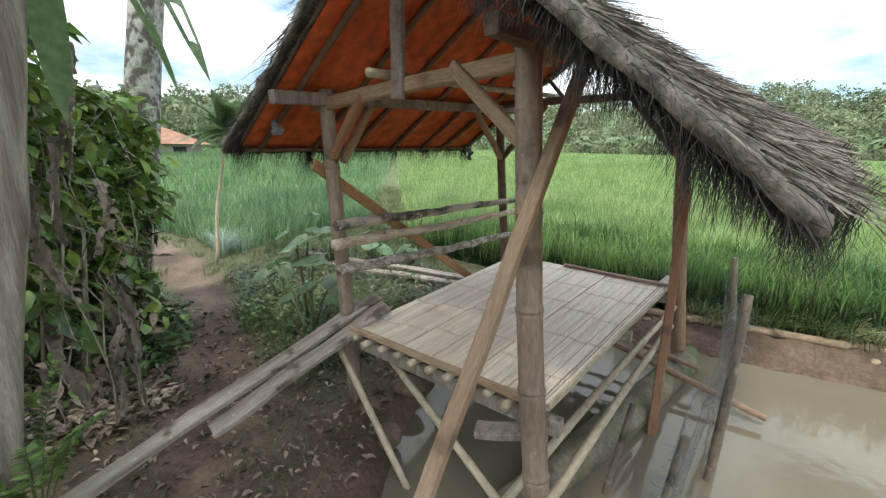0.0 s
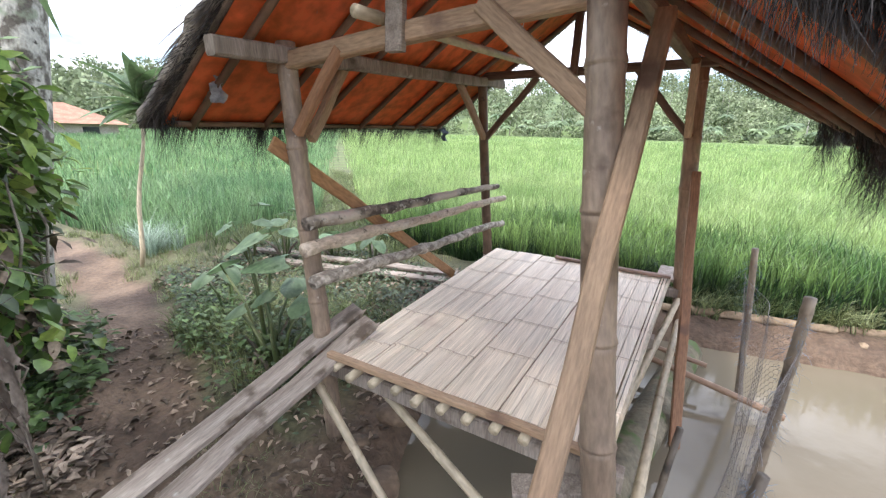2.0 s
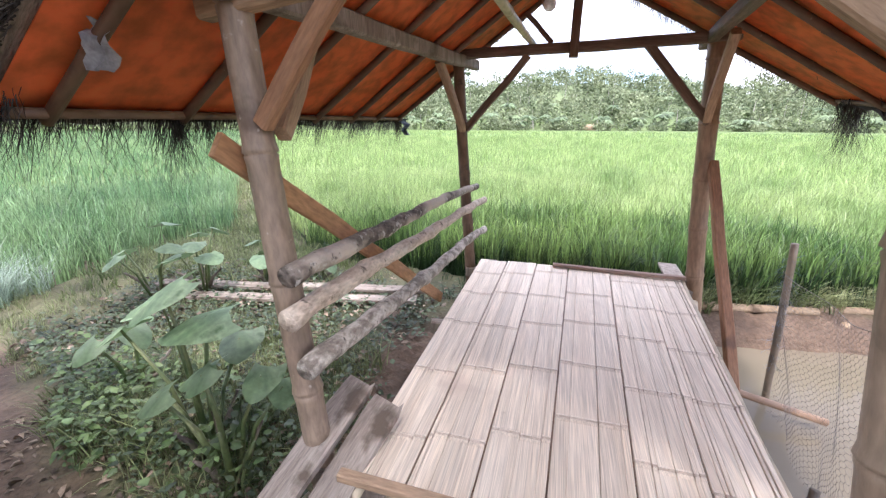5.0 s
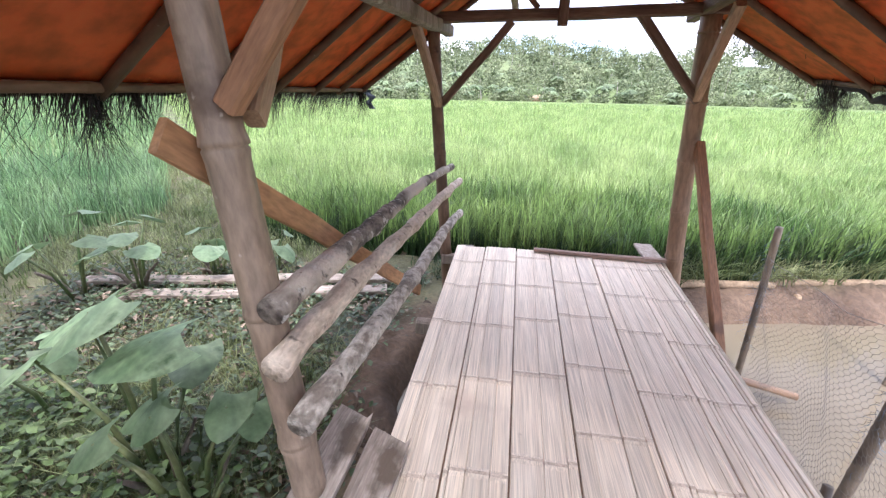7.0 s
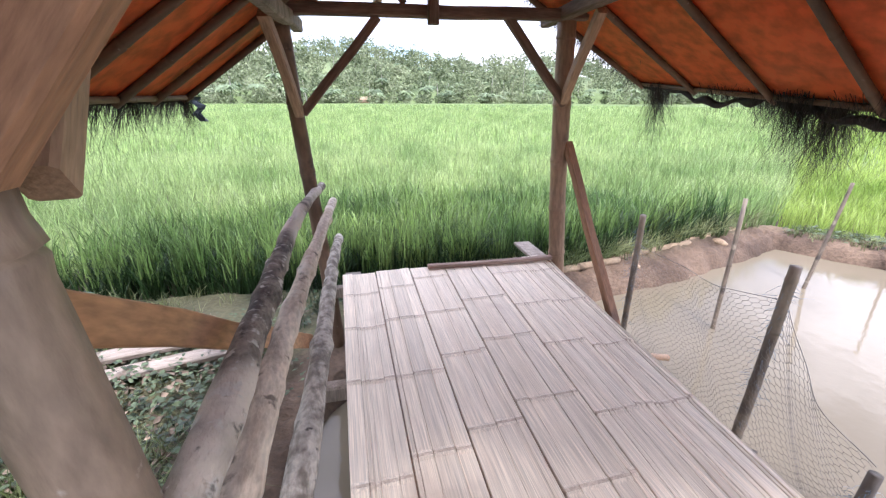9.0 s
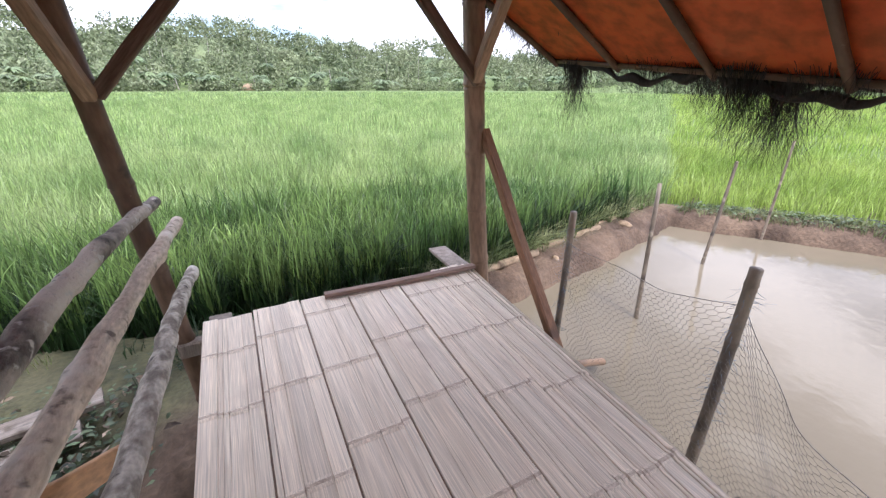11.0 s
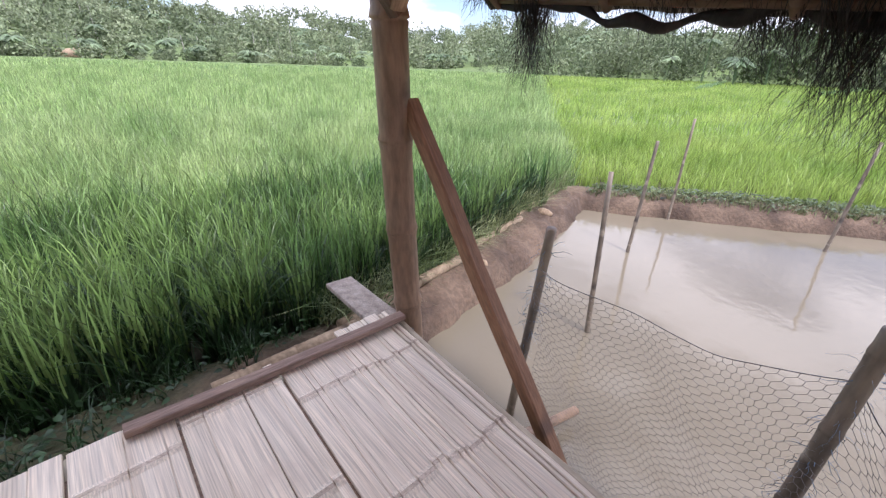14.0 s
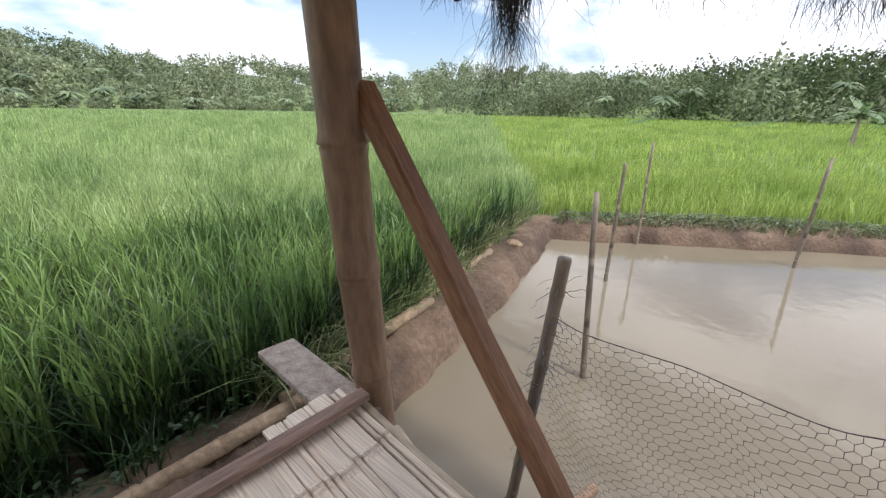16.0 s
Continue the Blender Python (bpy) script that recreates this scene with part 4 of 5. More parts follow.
def far_woods():
    rng = np.random.RandomState(4)
    trees, trunks, palms = [], [], []
    # the wooded hill across the fields
    for _ in range(1500):
        x = rng.uniform(-210, 330)
        y = rng.uniform(150, 300) - abs(x - 40) * 0.34
        if y < 40:
            continue
        size = rng.uniform(1.8, 4.8) * (0.8 if y < 170 else 1)
        h = rng.uniform(2, 9)
        z = float(land(x, y))
        trees.append((x, y, z + h, size, size * rng.uniform(0.7, 1.2)))
        if rng.rand() < 0.16:
            trunks.append((x, y, z, h))
        if rng.rand() < 0.15:
            palms.append((x + 3, y - 3, z, rng.uniform(3, 8), rng.uniform(2.4, 3.6)))
    # the edge of the fields, low growth and palms
    for _ in range(420):
        x = rng.uniform(-200, 300)
        y = 147 - abs(x - 40) * 0.34 + rng.uniform(-3, 8)
        if y < 40:
            continue
        size = rng.uniform(1.0, 2.6)
        z = float(land(x, y))
        trees.append((x, y, z + size * 0.6, size, size * 0.8))
        if rng.rand() < 0.25:
            palms.append((x, y, z, rng.uniform(1.5, 5), rng.uniform(2.2, 3.4)))
    # the village edge beyond the dark rice, and the wood beyond the pond
    for _ in range(300):
        x, y = rng.uniform(-120, -58), rng.uniform(-30, 75)
        size = rng.uniform(1.5, 3.8)
        trees.append((x, y, float(land(x, y)) + rng.uniform(1, 5), size, size))
    pond_wood, dense_wood = [], []
    for _ in range(420):
        x = rng.uniform(70, 150)
        y = rng.uniform(-60, 70)
        size = rng.uniform(1.5, 4.0)
        z = float(land(x, y))
        if x > 78 and -40 < y < 0.2 * x:
            size *= 1.35
            dense_wood.append((x, y, z + rng.uniform(1, 7), size, size * 0.9))
            continue
        pond_wood.append((x, y, z + rng.uniform(1, 6), size, size))
        if rng.rand() < 0.12:
            palms.append((x - 3, y, z, rng.uniform(3, 7), rng.uniform(1.6, 2.4)))
    crowns("far_woods", trees, WOODS, "distant wooded hillside of mixed green trees", 125)
    crowns("far_woods", pond_wood, WOODS, "wood of mixed green trees beyond the pond", 300, 0.55)
    crowns("far_woods", dense_wood, WOODS_DARK, "dense dark green trees on the rise beyond the pond", 300, 0.55)
    v, q = palm_mesh_rows(palms)
    tagged(new("far_palms", big_mesh("far_palms", np.array(v), q, PALMS)), "distant palms at the foot of the hill", "palms", kind="stuff")
    v, q = [], []
    for x, y, z, h in trunks:
        w = rng.uniform(0.12, 0.25)
        lx = rng.uniform(-0.8, 0.8)
        tv, tf = tube_data([(x, y, z), (x + lx * 0.5, y, z + h * 0.6), (x + lx, y, z + h * 1.4)], [w, w * 0.8, w * 0.3], 5, caps=False)
        o = len(v)
        v += [tuple(p) for p in tv]
        q += [tuple(o + i for i in f) for f in tf]
    tagged(new("far_trunks", big_mesh("far_trunks", np.array(v), q, PALE_TRUNK)), "pale bare trunks among the distant trees", "trunks", kind="stuff")


rice_fields()
field_bunds()
far_woods()


# ---- pond side ----
STAKE = surface("dark_wet_bamboo", (0.13, 0.10, 0.072), (0.28, 0.22, 0.155), 5, (1, 1, 0.3), 0.6, 0.3, 40, 0.25, [((0.38, 0.32, 0.24), 8, 0.60), ((0.06, 0.047, 0.035), 5, 0.57)])
WIRE = surface("rusty_wire", (0.15, 0.13, 0.115), (0.30, 0.27, 0.25), 20, (1, 1, 1), 0.6, 0.0, 60)
BLUE = surface("faded_blue_plastic", (0.09, 0.15, 0.23), (0.20, 0.28, 0.36), 20, (1, 1, 1), 0.6, 0.0, 60)
SAGE = surface("weed_leaves", (0.032, 0.054, 0.022), (0.12, 0.16, 0.075), 5, (1, 1, 1), 0.5, 0.0, 30, island=0.6, leaf=0.2)
LUSH = surface("lush_weed_leaves", (0.045, 0.085, 0.022), (0.145, 0.205, 0.07), 4, (1, 1, 1), 0.5, 0.0, 30, island=0.6, leaf=0.28)
PALE_GRASS = surface("pale_blue_grass", (0.22, 0.30, 0.22), (0.40, 0.48, 0.38), 2, (1, 1, 1), 0.5, 0.0, 30, island=0.4, leaf=0.3)
GRASS = surface("wild_grass", (0.11, 0.15, 0.05), (0.27, 0.29, 0.135), 2, (1, 1, 1), 0.6, 0.0, 30, island=0.55, leaf=0.25)
TARO = surface("taro_leaf", (0.125, 0.20, 0.095), (0.26, 0.345, 0.18), 5, (1, 1, 1), 0.5, 0.25, 30, 0.35, [((0.065, 0.115, 0.04), 7, 0.58), ((0.28, 0.23, 0.08), 9, 0.67)], leaf=0.28)
STALK = surface("taro_stalk", (0.08, 0.13, 0.04), (0.16, 0.17, 0.07), 6, (1, 1, 1), 0.5, 0.0, 40)
VINE = surface("climber_leaf", (0.055, 0.11, 0.025), (0.20, 0.29, 0.065), 3, (1, 1, 1), 0.38, 0.0, 25, island=0.65, leaf=0.3)
YOUNG = surface("young_climber_leaf", (0.25, 0.36, 0.06), (0.40, 0.48, 0.12), 3, (1, 1, 1), 0.4, 0.0, 25, island=0.3, leaf=0.4)
BANANA = surface("banana_leaf", (0.12, 0.19, 0.08), (0.24, 0.32, 0.15), 3, (1, 1, 1), 0.5, 0.0, 25, 0.3, leaf=0.35)
DRY = surface("dry_banana_leaf", (0.12, 0.092, 0.07), (0.36, 0.295, 0.235), 7, (1, 1, 0.5), 0.85, 0.7, 60, 0.25, ((0.06, 0.045, 0.035), 5, 0.58), leaf=0.2)
LITTER = surface("dead_leaves", (0.10, 0.068, 0.045), (0.34, 0.26, 0.19), 5, (1, 1, 1), 0.85, 0.0, 40, island=0.6)
STEM = surface("banana_stem", (0.22, 0.175, 0.13), (0.46, 0.40, 0.32), 4, (7, 7, 0.35), 0.8, 0.9, 38, 0, [((0.10, 0.07, 0.05), 4, 0.58)])
TRUNK = surface("lichened_tree_bark", (0.13, 0.11, 0.09), (0.52, 0.49, 0.43), 13, (1, 1, 0.7), 0.9, 1.0, 50, 0, [((0.28, 0.31, 0.22), 5, 0.6), ((0.07, 0.06, 0.05), 19, 0.63)], cuts=(0.42, 0.56))


def blue_tie(at, r, parent):
    v, f = [], []
    for k in range(3):
        ring = [Vector(at) + Vector((math.cos(a) * r, math.sin(a) * r, 0.012 * k + 0.006 * math.sin(2 * a))) for a in np.linspace(0, 2 * math.pi, 11)]
        tube_data(ring, [0.0028] * 11, 5, v, f)
    tube_data([Vector(at) + Vector((r, 0, 0)), Vector(at) + Vector((r + 0.03, 0.01, 0.02)), Vector(at) + Vector((r + 0.06, 0.0, -0.02))], [0.003, 0.002, 0.001], 5, v, f)
    tie = part("tie", mesh_of("tie", v, f, BLUE, True), parent, "faded blue plastic tie")
    tie.matrix_local = parent.matrix_local.inverted()


def stake(foot, top, r, label, tie=None):
    t = thing("stake", label, "stake", "stakes in the pond")
    pole = bamboo("pole", foot, top, r, STAKE, t, spacing=0.26, start=0.1, taper=0.85)
    if tie:
        foot, top = Vector(foot), Vector(top)
        for f in tie:
            blue_tie(foot.lerp(top, f), r * 1.1, pole)

        def scrap():
            p = foot.lerp(top, random.uniform(0.42, 0.95))
            a = random.uniform(0, 6.28)
            d = Vector((math.cos(a), math.sin(a), random.uniform(-1.2, 0.6)))
            return p + Vector((d.x, d.y, 0)) * r, d, random.uniform(0.03, 0.09), 0.0011, 0.15

        strands(130, scrap, BLUE, "net_scrap", t, "frayed blue-grey netting caught on the stake", 0.7, 6)
    return t


def wire_net():
    """Hexagonal wire mesh hung between the stakes, sagging at its upper edge."""
    line = [Vector((1.83, -0.41, 0)), Vector((1.885, -1.28, 0)), Vector((1.72, -1.82, 0))]
    cell = 0.032
    v, q = [], []

    def place(s, g):
        a, b, base = (line[0], line[1], 0.0) if s < 0.89 else (line[1], line[2], 0.89)
        span = 0.89 if s < 0.89 else 0.54
        f = (s - base) / span
        p = a.lerp(b, min(f, 1.0))
        crest = 0.80 - 0.06 * math.sin(math.pi * min(max(f, 0), 1)) - (0.35 * f if base else 0)
        z = -0.22 + (crest + 0.22) * g
        p.x += 0.03 * math.sin(s * 11 + g * 4) + 0.10 * (1 - g) * math.sin(s * 4 + 1)
        p.y += 0.012 * math.sin(s * 23 + g * 17)
        return Vector((p.x, p.y, z))

    def thread(a, b, w=0.0007):
        d = (b - a)
        s, u = frame_of(d)
        o = len(v)
        for p in (a, b):
            v.extend([p + s * w, p - s * w * 0.5 + u * w, p - s * w * 0.5 - u * w])
        q.extend([(o, o + 1, o + 4, o + 3), (o + 1, o + 2, o + 5, o + 4), (o + 2, o, o + 3, o + 5)])

    rows, cols = 46, int(1.42 / cell)
    for j in range(rows):
        for i in range(cols):
            off = 0.5 * (j % 2)
            s0, s1 = (i + off) * cell, (i + off + 0.5) * cell
            g0, g1, g2 = j / rows, (j + 0.33) / rows, (j + 1) / rows
            thread(place(s0, g1), place(s1, g0))
            thread(place(s0, g1), place(max(s0 - 0.5 * cell, 0), g0))
            thread(place(s0, g1), place(s0, g2))
    net = thing("wire_net", "sagging hexagonal wire netting tied to the pond stakes", "netting")
    part("mesh", big_mesh("mesh", np.array([tuple(p) for p in v]), q, WIRE), net)
    tv, tf = tube_data([place(1.42 * i / 50, 1.0) for i in range(51)], [0.0016] * 51, 6)
    part("top_wire", mesh_of("top_wire", tv, tf, WIRE, True), net)


def rough_stone(name, at, size, material, label, category, group=""):
    bm = bmesh.new()
    bmesh.ops.create_icosphere(bm, subdivisions=2, radius=1.0)
    for p in bm.verts:
        k = 1 + 0.28 * noise.noise(p.co * 1.4 + Vector(at) * 5)
        p.co = Vector((p.co.x * size[0] * k, p.co.y * size[1] * k, p.co.z * size[2] * k))
    me = bpy.data.meshes.new(name)
    bm.to_mesh(me)
    bm.free()
    me.materials.append(material)
    me.polygons.foreach_set("use_smooth", [True] * len(me.polygons))
    ob = new(name, me)
    ob.matrix_basis = pose(*at, 0, 0, random.uniform(0, 180))
    return tagged(ob, label, category, group)


def pond_side():
    stake((2.02, -0.22, -0.5), (1.82, -0.43, 0.96), 0.022, "dark bamboo stake with blue ties standing in the pond", (0.62, 0.78))
    stake((1.90, -1.26, -0.5), (1.885, -1.29, 0.965), 0.027, "thick dark bamboo stake holding the wire net", (0.5, 0.72))
    stake((2.90, -0.21, -0.5), (3.05, -0.06, 0.92), 0.018, "thin dark stake standing in the pond")
    stake((4.4, 0.22, -0.5), (4.75, 0.31, 0.90), 0.018, "thin grey stake standing in the pond")
    stake((5.8, 0.34, -0.5), (6.05, 0.42, 1.02), 0.016, "long thin stake standing in the pond")
    stake((6.1, -1.08, -0.5), (6.4, -1.13, 0.95), 0.018, "thin stake near the far bank of the pond")
    stake((1.68, -1.84, -0.5), (1.75, -1.82, 0.42), 0.024, "short dark stake beside the netting", (0.8,))
    stake((1.42, -1.80, -0.5), (1.50, -1.60, 0.36), 0.018, "crooked stick standing in the mud")
    wire_net()
    pts = [(1.05, -2.3, -0.14), (1.22, -1.7, -0.12), (1.38, -1.1, -0.11), (1.52, -0.5, -0.10), (1.66, 0.1, -0.08)]
    v, f = tube_data([Vector(p) for p in pts], [0.10, 0.115, 0.12, 0.115, 0.11], 16)
    for p in v:
        p += Vector((noise.noise(p * 7), noise.noise(p * 7 + Vector((3, 0, 0))), noise.noise(p * 7 + Vector((0, 5, 0))))) * 0.02
    tagged(new("log", mesh_of("log", v, f, MOSSLOG, True)), "thick mossy wet log lying in the pond beside the hut", "log")
    for a, b, r in (((0.85, 0.62, 0.06), (1.62, 0.60, 0.085), 0.036), ((1.55, 0.67, 0.075), (2.75, 0.87, 0.07), 0.04), ((2.7, 0.93, 0.06), (3.9, 1.15, 0.07), 0.038), ((3.85, 1.2, 0.06), (5.2, 1.56, 0.07), 0.036)):
        t = thing("bank_log", "split bamboo log edging the clay pond bank", "log", "logs along the bank")
        bamboo("log", a, b, r, CLAY, t, spacing=0.3, hollow=False)
    for x, y, s in ((1.25, 0.50, 0.03), (4.35, 1.16, 0.06), (2.9, 0.76, 0.035)):
        rough_stone("stone", (x, y, float(land(x, y)) + s * 0.3), (s * 1.5, s, s * 0.7), CLAY, "pale clay-coloured stone on the pond bank", "stone", "stones on the bank")
    for x, y, s in ((0.1, -1.8, 0.1), (-0.02, -1.55, 0.08), (0.3, -2.2, 0.09), (0.05, -2.1, 0.06)):
        rough_stone("stone", (x, y, float(land(x, y)) + s * 0.2), (s * 1.3, s, s * 0.6), MUD, "muddy brown stone under the hut", "stone", "stones under the hut")


# ---- path side ----
def board(name, a, b, wide, thick, label, category, split=True):
    """An old plank from a to b with a ragged end."""
    a, b = Vector(a), Vector(b)
    length = (b - a).length
    n = 14
    v, f = [], []
    for i in range(n + 1):
        z = length * i / n
        w = wide / 2 * (1 + 0.05 * math.sin(i * 1.7 + a.x * 9))
        bow = 0.006 * math.sin(i * 0.9)
        cut = 0.05 if i == 0 and split else 0.0
        for k, (x, y) in enumerate(((-w, -thick / 2), (w, -thick / 2), (w + 0.002, thick / 2 - 0.004), (w - 0.006, thick / 2), (-w + 0.006, thick / 2), (-w - 0.002, thick / 2 - 0.004))):
            v.append(Vector((x, y + bow, z + cut * (0.5 + 0.5 * math.sin(k * 2.1)))))
    for i in range(n):
        for k in range(6):
            o = 6 * i
            f.append((o + k, o + (k + 1) % 6, o + 6 + (k + 1) % 6, o + 6 + k))
    f.append((5, 4, 3, 2, 1, 0))
    f.append(tuple(6 * n + k for k in range(6)))
    ob = new(name, mesh_of(name, [Vector((p.x, -p.z, p.y)) for p in v], [tuple(reversed(q)) for q in f], PLANK))
    d = (b - a).normalized()
    y = -d
    x = y.cross(Vector((0, 0, 1))).normalized()
    z = x.cross(y)
    ob.matrix_basis = Matrix.Translation(a) @ Matrix((x, y, z)).transposed().to_4x4()
    return tagged(ob, label, category, "old planks")


def leaves(name, centre, way, size, material, label, category, parent=None, ratio=0.3, fold=0.25, kind="stuff"):
    """Many small leaves: each an oval blade folded along its midrib and bent towards its tip."""
    c, d = np.asarray(centre, float), np.asarray(way, float)
    n = len(c)
    rng = np.random
    d = d / (np.linalg.norm(d, axis=1)[:, None] + 1e-9)
    side = np.cross(d, np.stack([rng.normal(0, 0.3, n), rng.normal(0, 0.3, n), np.ones(n)], -1))
    side /= np.linalg.norm(side, axis=1)[:, None] + 1e-9
    up = np.cross(side, d)
    s = np.asarray(size, float)[:, None]
    wide = s * ratio * rng.uniform(0.7, 1.35, (n, 1))
    lift = wide * fold * rng.uniform(0.2, 1.8, (n, 1))
    bend = s * rng.uniform(0.02, 0.34, (n, 1))
    twist = rng.uniform(-0.25, 0.25, (n, 1)) * wide
    m1, m2, tip = c + d * s * 0.32 - up * bend * 0.1, c + d * s * 0.68 - up * bend * 0.45, c + d * s - up * bend
    v = np.stack([c, m1 + side * wide * 0.92 + up * lift, m1, m1 - side * wide * 0.92 + up * lift,
                  m2 + side * wide * 0.72 + up * (lift + twist), m2, m2 - side * wide * 0.72 + up * (lift - twist), tip], 1).reshape(-1, 3)
    base = np.arange(n)[:, None] * 8
    quads = np.concatenate([base + np.array([[1, 4, 5, 2]]), base + np.array([[2, 5, 6, 3]])], 0)
    tris = np.concatenate([base + np.array([q]) for q in ([0, 1, 2], [0, 2, 3], [4, 7, 5], [5, 7, 6])], 0)
    me = big_mesh(name, v, quads, material, tris)
    if parent is not None:
        return part(name, me, parent, label)
    return tagged(new(name, me), label, category, kind=kind)


def leaf_sheet(length, width, droop, material, name, parent, m, outline, label="", waves=0.0, torn=False):
    """A broad leaf along its own y: rows across the midrib, bent down towards its tip."""
    v, f = [], []
    n = 10
    for i in range(n + 1):
        t = i / n
        w = width * outline(t)
        z = -droop * length * t * t
        for k in (-1, -0.5, 0, 0.5, 1):
            sag = -0.22 * abs(k) * w + waves * math.sin(7 * t + 3 * k) * w
            back = -0.22 * length * (abs(k) ** 2) * (1 - t) ** 3 if not torn else 0
            v.append(Vector((k * w, t * length + back, z + sag)))
    for i in range(n):
        for k in range(4):
            if torn and random.random() < 0.12:
                continue
            o = 5 * i + k
            f.append((o, o + 1, o + 6, o + 5))
    ob = part(name, mesh_of(name, v, f, material, True), parent, label)
    ob.matrix_local = m
    return ob


def heart(t):
    return 0.52 * math.sin(math.pi * min(1, 0.24 + 0.76 * t)) ** 0.62 * (1.08 - 0.25 * t) + 0.002


def taro_plant(x, y, count, size, height, label="broad green taro leaves on tall stalks beside the hut"):
    z0 = float(land(x, y))
    plant = thing("taro_plant", label, "taro plant", "taro plants", (x, y, z0))
    for k in range(count):
        a = 2 * math.pi * k / count + random.uniform(-0.5, 0.5)
        out, h = random.uniform(0.08, 0.3) * height / 0.6, height * random.uniform(0.65, 1.1)
        top = Vector((math.cos(a) * out, math.sin(a) * out, h))
        pts = [Vector((0.03 * math.cos(a), 0.03 * math.sin(a), -0.02)), top * 0.5 + Vector((0, 0, 0.1 * h)), top]
        v, f = tube_data(pts, [0.014, 0.010, 0.006], 7)
        stalk = part("stalk", mesh_of("stalk", v, f, STALK, True), plant)
        s = size * random.uniform(0.75, 1.2)
        m = Matrix.Translation(top) @ pose(0, 0, 0, random.uniform(-38, 2), random.uniform(-15, 15), math.degrees(a) - 90)
        m = m @ Matrix.Translation((0, -0.12 * s, 0))
        leaf_sheet(s, s * 0.98, 0.25, TARO, "leaf", stalk, m, heart, waves=0.05)
    for k in range(3):
        a = random.uniform(0, 6.28)
        v, f = tube_data([Vector((0, 0, -0.02)), Vector((0.1 * math.cos(a), 0.1 * math.sin(a), height * 0.3)), Vector((0.2 * math.cos(a), 0.2 * math.sin(a), height * 0.45))], [0.02, 0.015, 0.008], 7)
        part("old_stalk", mesh_of("old_stalk", v, f, DRY, True), plant)
    return plant


def tall_taro(base, spread_leaves):
    """A taro with each leaf at its own place: x, y, z, size, heading, tilt."""
    foot = Vector((*base, float(land(*base))))
    plant = thing("taro_plant", "tall taro with broad drooping blue-green leaves beside the hut", "taro plant", "taro plants", foot)
    for x, y, z, size, heading, tilt in spread_leaves:
        top = Vector((x, y, z)) - foot
        v, f = tube_data([Vector((top.x * 0.12, top.y * 0.12, -0.02)), Vector((top.x * 0.45, top.y * 0.45, top.z * 0.6)), top], [0.015, 0.010, 0.006], 8)
        stalk = part("stalk", mesh_of("stalk", v, f, STALK, True), plant)
        m = Matrix.Translation(top) @ pose(0, 0, 0, tilt, random.uniform(-14, 14), heading - 90) @ Matrix.Translation((0, -0.3 * size, 0))
        leaf_sheet(size, size * 0.98, 0.22, TARO, "leaf", stalk, m, heart, waves=0.06)
    for k in range(7):
        a, high = 0.9 * k, random.uniform(0.2, 0.42)
        v, f = tube_data([Vector((0.05 * math.cos(a), 0.05 * math.sin(a), -0.02)), Vector((0.09 * math.cos(a), 0.09 * math.sin(a), high * 0.6)), Vector((0.15 * math.cos(a), 0.15 * math.sin(a), high))], [0.02, 0.015, 0.007], 7)
        part("old_stalk", mesh_of("old_stalk", v, f, DRY if k % 2 else STALK, True), plant)
    return plant


def banana_plant(x, y, r, height, fresh, label, lean=(0.0, 0.0), long=(1.3, 1.9), wide=0.42, rise=(15, 60), droop=0.45, leaf=None):
    z0 = float(land(x, y))
    plant = thing("banana_plant", label, "banana plant", "banana plants", (x, y, z0))
    top = Vector((lean[0] * height, lean[1] * height, height))
    pts = [top * (k / 10) + Vector((0.012 * math.sin(k), 0.01 * math.cos(k * 1.3), -0.03)) for k in range(11)]
    v, f = tube_data(pts, [r * (1.08 - 0.04 * k + 0.03 * (k % 2)) for k in range(11)], 16)
    for p in v:
        p += Vector((noise.noise(p * 9), noise.noise(p * 9 + Vector((5, 0, 0))), 0)) * r * 0.22
    part("stem", mesh_of("stem", v, f, STEM, True), plant)

    def blade(t):
        return math.sin(math.pi * min(1, 0.08 + 0.92 * t)) ** 0.5 * 0.5 + 0.01

    for k in range(fresh):
        a = 360 * k / fresh + random.uniform(-20, 20)
        m = Matrix.Translation(top * random.uniform(0.9, 1.0)) @ pose(0, 0, 0, random.uniform(*rise), 0, a)
        leaf_sheet(random.uniform(*long), wide, droop, leaf or BANANA, "leaf", plant, m, blade, waves=0.05, torn=True)
    return plant


